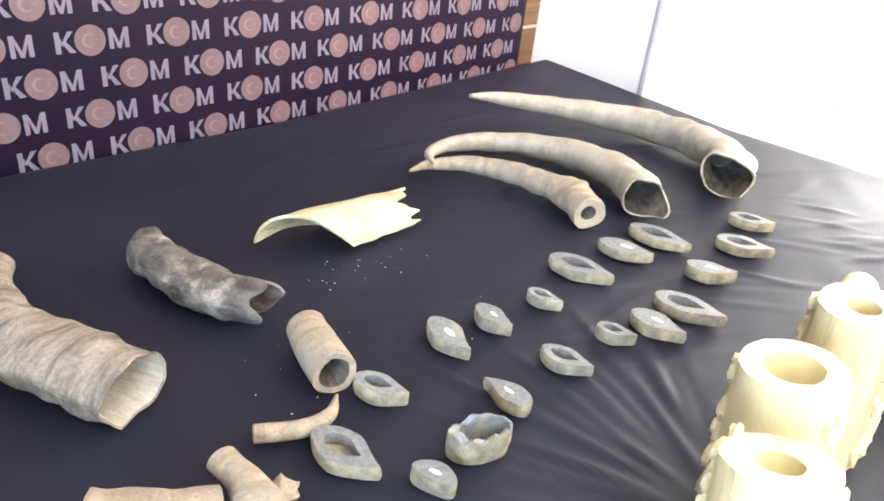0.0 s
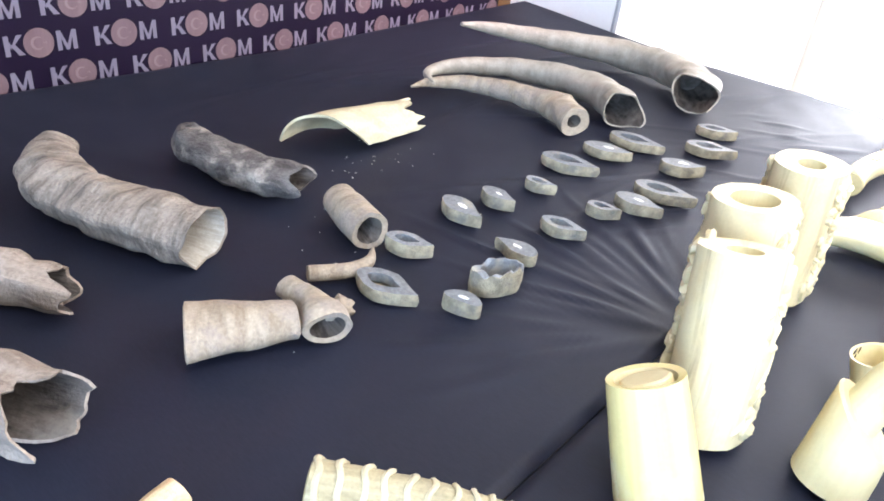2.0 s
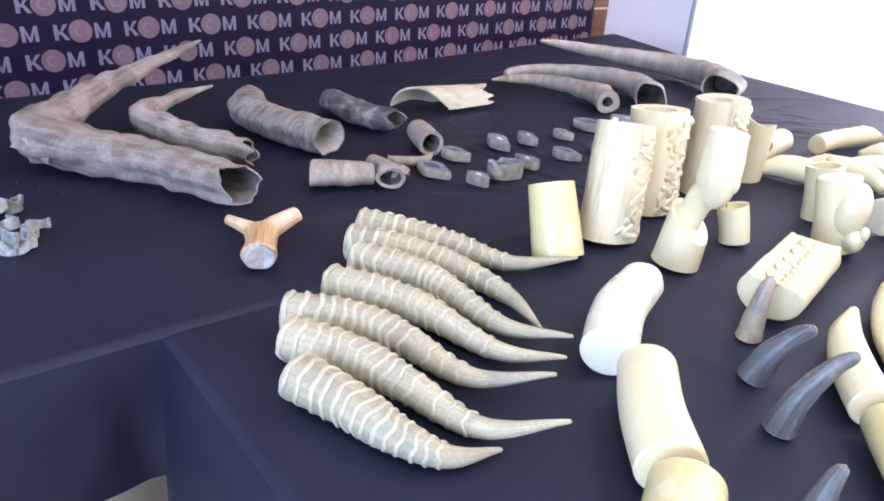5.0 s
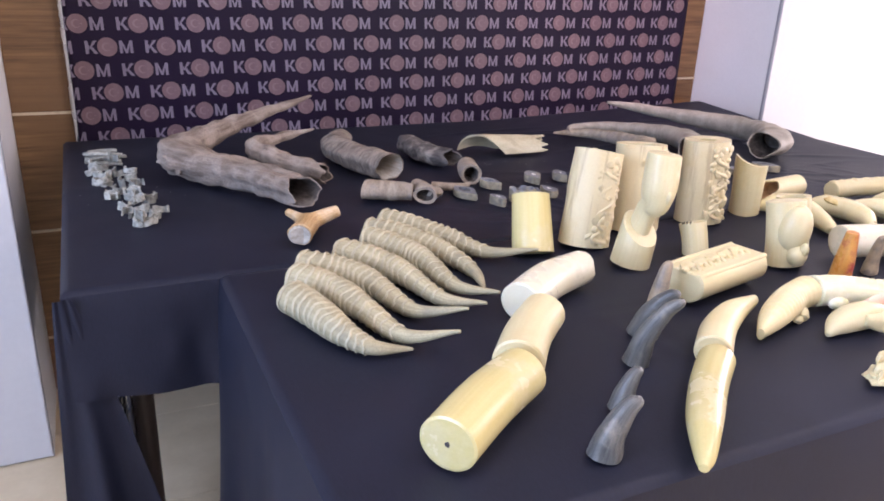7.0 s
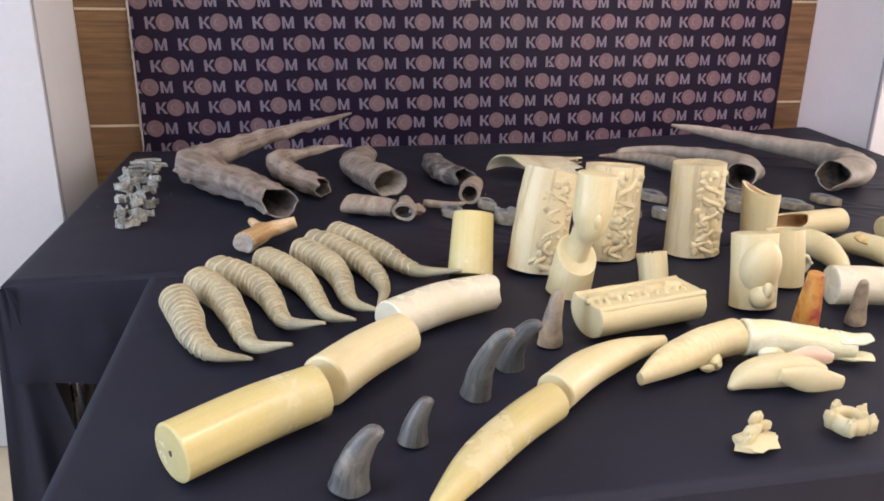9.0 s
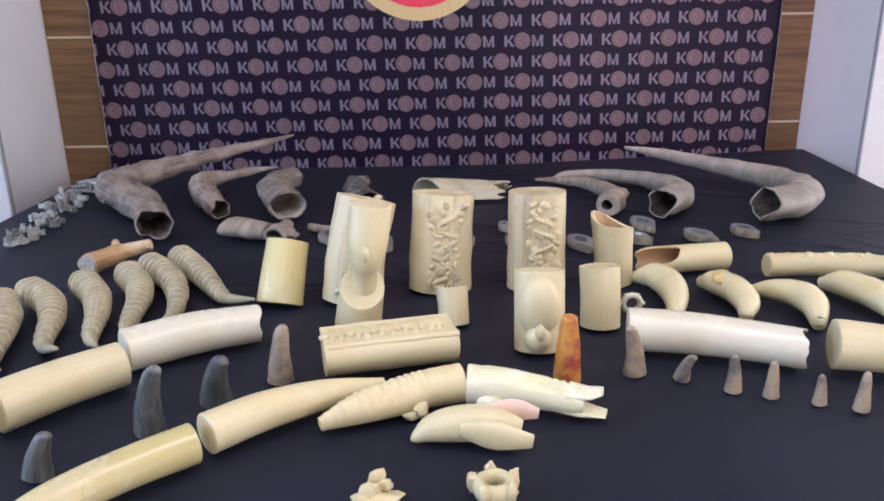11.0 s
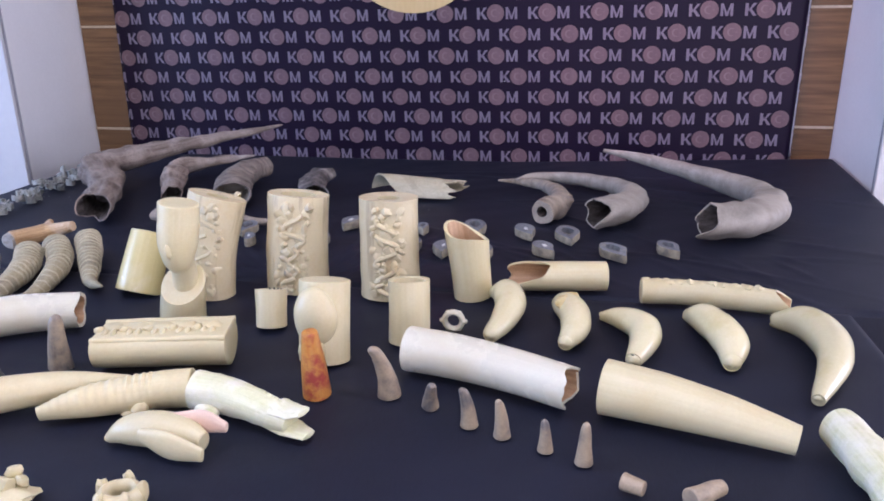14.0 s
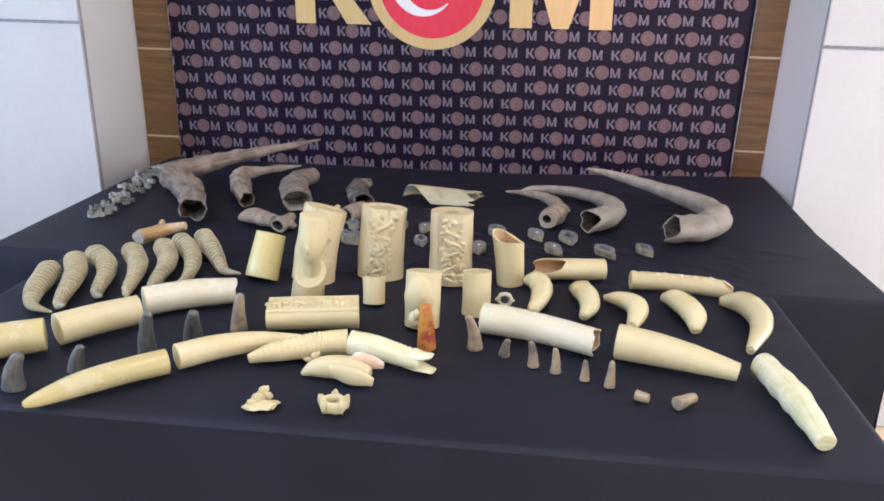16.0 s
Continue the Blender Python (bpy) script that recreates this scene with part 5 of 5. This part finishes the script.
# carved reptile-like pieces
g, _ = sweep([(0.713, -0.313, 0.778, 0.027, 0.027), (0.673, -0.323, 0.777, 0.026, 0.026), (0.631, -0.340, 0.775, 0.026, 0.025), (0.578, -0.364, 0.772, 0.021, 0.021), (0.528, -0.389, 0.764, 0.006, 0.010)], n=80, m=26, end="tip", disp=lambda u, t: (0.05 * math.sin(u * 120) * max(0, math.sin(t)) if u > 0.3 else 0.01 * math.sin(u * 60)))
blob(g, (0.658, -0.354, 0.763), (0.011, 0.014, 0.011), rough=0.4)
blob(g, (0.645, -0.361, 0.757), (0.012, 0.006, 0.006), rough=0.4)
low = min(v[2] for v in g.v)
g.v = [(x, y, z + TOP + 0.0008 - low) for x, y, z in g.v]
thing("carved_reptile", "cream ivory carving shaped as a scaly reptile tail", "sculpture", geo=g, material=IVORY)
g, _ = sweep([(0.722, -0.319, 0.778, 0.027, 0.027), (0.767, -0.325, 0.777, 0.025, 0.026), (0.816, -0.340, 0.774, 0.022, 0.023), (0.855, -0.356, 0.771, 0.020, 0.020), (0.872, -0.361, 0.769, 0.018, 0.016)], n=50, m=26, rough=0.05, freq=60)
for z0, z1, dx in ((0.783, 0.788, 0.040), (0.758, 0.757, 0.046)):
    q, _ = sweep([(0.853, -0.352, z0, 0.019, 0.008), (0.875, -0.362, z0, 0.018, 0.006), (0.853 + dx, -0.352 - dx * 0.42, z1, 0.013, 0.004)], n=16, m=18, rough=0.15, freq=80)
    g.add(q.v, q.f, q.uv)
blob(g, (0.750, -0.350, 0.764), (0.020, 0.010, 0.011), (0, 0, -0.2), n=14, m=9)
for k in range(8):
    blob(g, (0.787 + 0.010 * k, -0.325 - 0.0035 * k, 0.797 - 0.0012 * k), (0.005, 0.004, 0.004), n=7, m=5)
low = min(v[2] for v in g.v)
g.v = [(x, y, z + TOP + 0.0008 - low) for x, y, z in g.v]
thing("carved_reptile", "pale greenish ivory carving shaped as an open-jawed reptile", "sculpture", geo=g, material=IVORY_GREEN)
insect = thing("carved_insect", "cream ivory carving with folded wing-like plates", "sculpture", at=(0.713, -0.418, TOP))
g, _ = sweep([(0.645, -0.417, 0.756, 0.005, 0.005), (0.673, -0.411, 0.768, 0.019, 0.018), (0.713, -0.410, 0.773, 0.024, 0.023), (0.751, -0.413, 0.772, 0.021, 0.021), (0.780, -0.420, 0.767, 0.012, 0.014)], n=36, m=24, start="tip")
part("body", g, IVORY, insect)
q, _ = sweep([(0.706, -0.433, 0.778, 0.006, 0.010), (0.746, -0.442, 0.773, 0.007, 0.019), (0.791, -0.445, 0.766, 0.004, 0.010)], n=16, m=16)
part("wing_plate", q, IVORY, insect)
q, _ = sweep([(0.734, -0.403, 0.784, 0.006, 0.010), (0.774, -0.400, 0.784, 0.006, 0.016), (0.804, -0.403, 0.780, 0.004, 0.008)], n=16, m=16)
part("wing_plate", q, CUT_PINK, insect, "pinkish wing-like plate")

# two small carved fragments
g = Geo()
rnd = random.Random(3)
blob(g, (0.604, -0.540, TOP + 0.0075), (0.029, 0.021, 0.0072), (0, 0, 0.3), n=16, m=8, rough=0.5, seed=4.0)
for dx, dy, dz, s in ((-0.004, 0.002, 0.018, 0.012), (0.013, 0.008, 0.022, 0.009), (0.004, 0.010, 0.032, 0.0085), (-0.014, -0.008, 0.014, 0.008)):
    blob(g, (0.604 + dx, -0.540 + dy, TOP + dz), (s, s * 0.6, s * 1.15), (rnd.random(), rnd.random(), rnd.random()), n=12, m=9, rough=0.45, seed=s * 900)
thing("ivory_fragment", "knobbly pink cream carved ivory fragment", "carving", geo=g, material=IVORY)
g = Geo()
ring_rows = [(0.737 + 0.018 * math.cos(a), -0.530 + 0.016 * math.sin(a), 0.766, 0.007, 0.012) for a in [2 * math.pi * k / 14 for k in range(15)]]
q, _ = sweep(ring_rows, n=44, m=12, rough=0.2, freq=70)
g.add(q.v, q.f, q.uv)
for k in range(5):
    a = k * 1.257 + 0.4
    blob(g, (0.737 + 0.025 * math.cos(a), -0.530 + 0.022 * math.sin(a), 0.770), (0.007, 0.007, 0.013), n=8, m=6, rough=0.5, seed=k)
low = min(v[2] for v in g.v)
g.v = [(x, y, z + TOP + 0.0008 - low) for x, y, z in g.v]
thing("ivory_fragment", "small cream ivory ring with carved knobs", "carving", geo=g, material=IVORY)

# upright horn tips: base x, y, half base, height, bend dx, dy, label
TIPS = [
    (0.452, -0.238, 0.02, 0.09, 0.01, -0.004, "tall brown horn tip standing on its sawn base"),
    (0.306, -0.369, 0.021, 0.11, 0.033, -0.04, "tall grey horn tip standing on its sawn base"),
    (0.372, -0.295, 0.023, 0.084, 0.027, -0.042, "broad dark grey horn tip with a blunt bent end"),
    (0.974, -0.243, 0.017, 0.084, -0.018, -0.022, "brown hooked horn tip standing upright"),
    (1.037, -0.265, 0.0125, 0.046, 0.008, -0.022, "short grey horn tip leaning over"),
    (1.097, -0.304, 0.0125, 0.06, -0.009, -0.01, "small brown grey horn tip standing upright"),
    (1.142, -0.323, 0.0115, 0.057, -0.005, -0.008, "small grey horn tip standing upright"),
    (1.198, -0.347, 0.0102, 0.044, -0.002, 0, "tiny pale grey horn tip standing upright"),
    (1.245, -0.366, 0.0115, 0.056, 0.001, 0, "small tan grey horn tip standing upright"),
    (0.127, -0.537, 0.023, 0.076, 0.032, -0.01, "broad grey horn tip standing on its sawn base"),
    (0.207, -0.462, 0.019, 0.058, 0.02, -0.004, "low grey horn tip standing on its sawn base"),
]
for k, (x, y, r, h, dx, dy, label) in enumerate(TIPS):
    rows = [(x, y, TOP + 0.001, r, r * 0.85), (x + dx * 0.15, y + dy * 0.2, TOP + h * 0.4, r * 0.76, r * 0.68), (x + dx * 0.6, y + dy * 0.62, TOP + h * 0.8, r * 0.55, r * 0.48), (x + dx * 0.92, y + dy * 0.92, TOP + h * 0.95, r * 0.40, r * 0.34), (x + dx, y + dy, TOP + h, r * 0.2, r * 0.17)]
    g, _ = sweep(rows, n=24, m=22, up=(0, 1, 0), end="tip", rough=0.08, freq=60, seed=k)
    thing("horn_tip", label, "horn tip", "upright horn tips", geo=g, material=TIP_BLACK if "dark" in label or "grey horn tip standing on its" in label else TIP_DARK)
for x0, y0, x1, y1, r0, r1, label in ((1.289, -0.411, 1.310, -0.421, 0.011, 0.009, "tiny grey horn nub lying on the cloth"), (1.360, -0.436, 1.396, -0.407, 0.0135, 0.009, "small brown grey horn stub lying on its side")):
    horn("horn_stub", label, [(x0, y0, 0.765, r0, r0), ((x0 + x1) / 2, (y0 + y1) / 2, 0.765, (r0 + r1) / 2, (r0 + r1) / 2), (x1, y1, 0.765, r1, r1)], TIP_DARK, category="horn tip", n=12, m=18, rough=0.12, freq=60)

# crumbs of horn and dust on the cloth
g, rnd = Geo(), random.Random(21)
for cx, cy, spread, count in ((0.74, 0.775, 0.05, 26), (0.50, 0.66, 0.05, 10), (0.80, 0.55, 0.22, 10), (-0.31, 0.72, 0.08, 24)):
    for k in range(count):
        r = rnd.uniform(0.0005, 0.0014)
        x, y = rnd.gauss(cx, spread), rnd.gauss(cy, spread * 0.6)
        blob(g, (x, y, TOP - 0.0035 + 0.0056 * math.tanh(crease(x, y) / 0.0056) + r * 0.3), (r * rnd.uniform(1, 2), r, r * 0.6), (0, 0, rnd.uniform(0, 3.1)), n=6, m=4, rough=0.5, seed=k)
thing("crumbs", "tiny pale crumbs of horn scattered on dark cloth", "crumbs", kind="stuff", geo=g, material=CHIP)

# ---- floor tiles ----
STEP = 0.45
tile = {}
i = 0
for ix in range(int((ROOM_R - ROOM_L) / STEP) + 1):
    for iy in range(int((BACK_Y - ROOM_Y) / STEP) + 1):
        x0, y0 = ROOM_L + ix * STEP, ROOM_Y + iy * STEP
        x1, y1 = min(x0 + STEP, ROOM_R), min(y0 + STEP, BACK_Y)
        w, d = round(x1 - x0, 3), round(y1 - y0, 3)
        if w < 0.03 or d < 0.03:
            continue
        if (w, d) not in tile:
            tile[w, d] = box(Geo(), 0.0015, w - 0.0015, 0.0015, d - 0.0015, -0.008, 0.0).mesh("tile", TILE)
        ob = new("tile", tile[w, d])
        ob.location = (x0, y0, FLOOR)
        ob.parent = floor
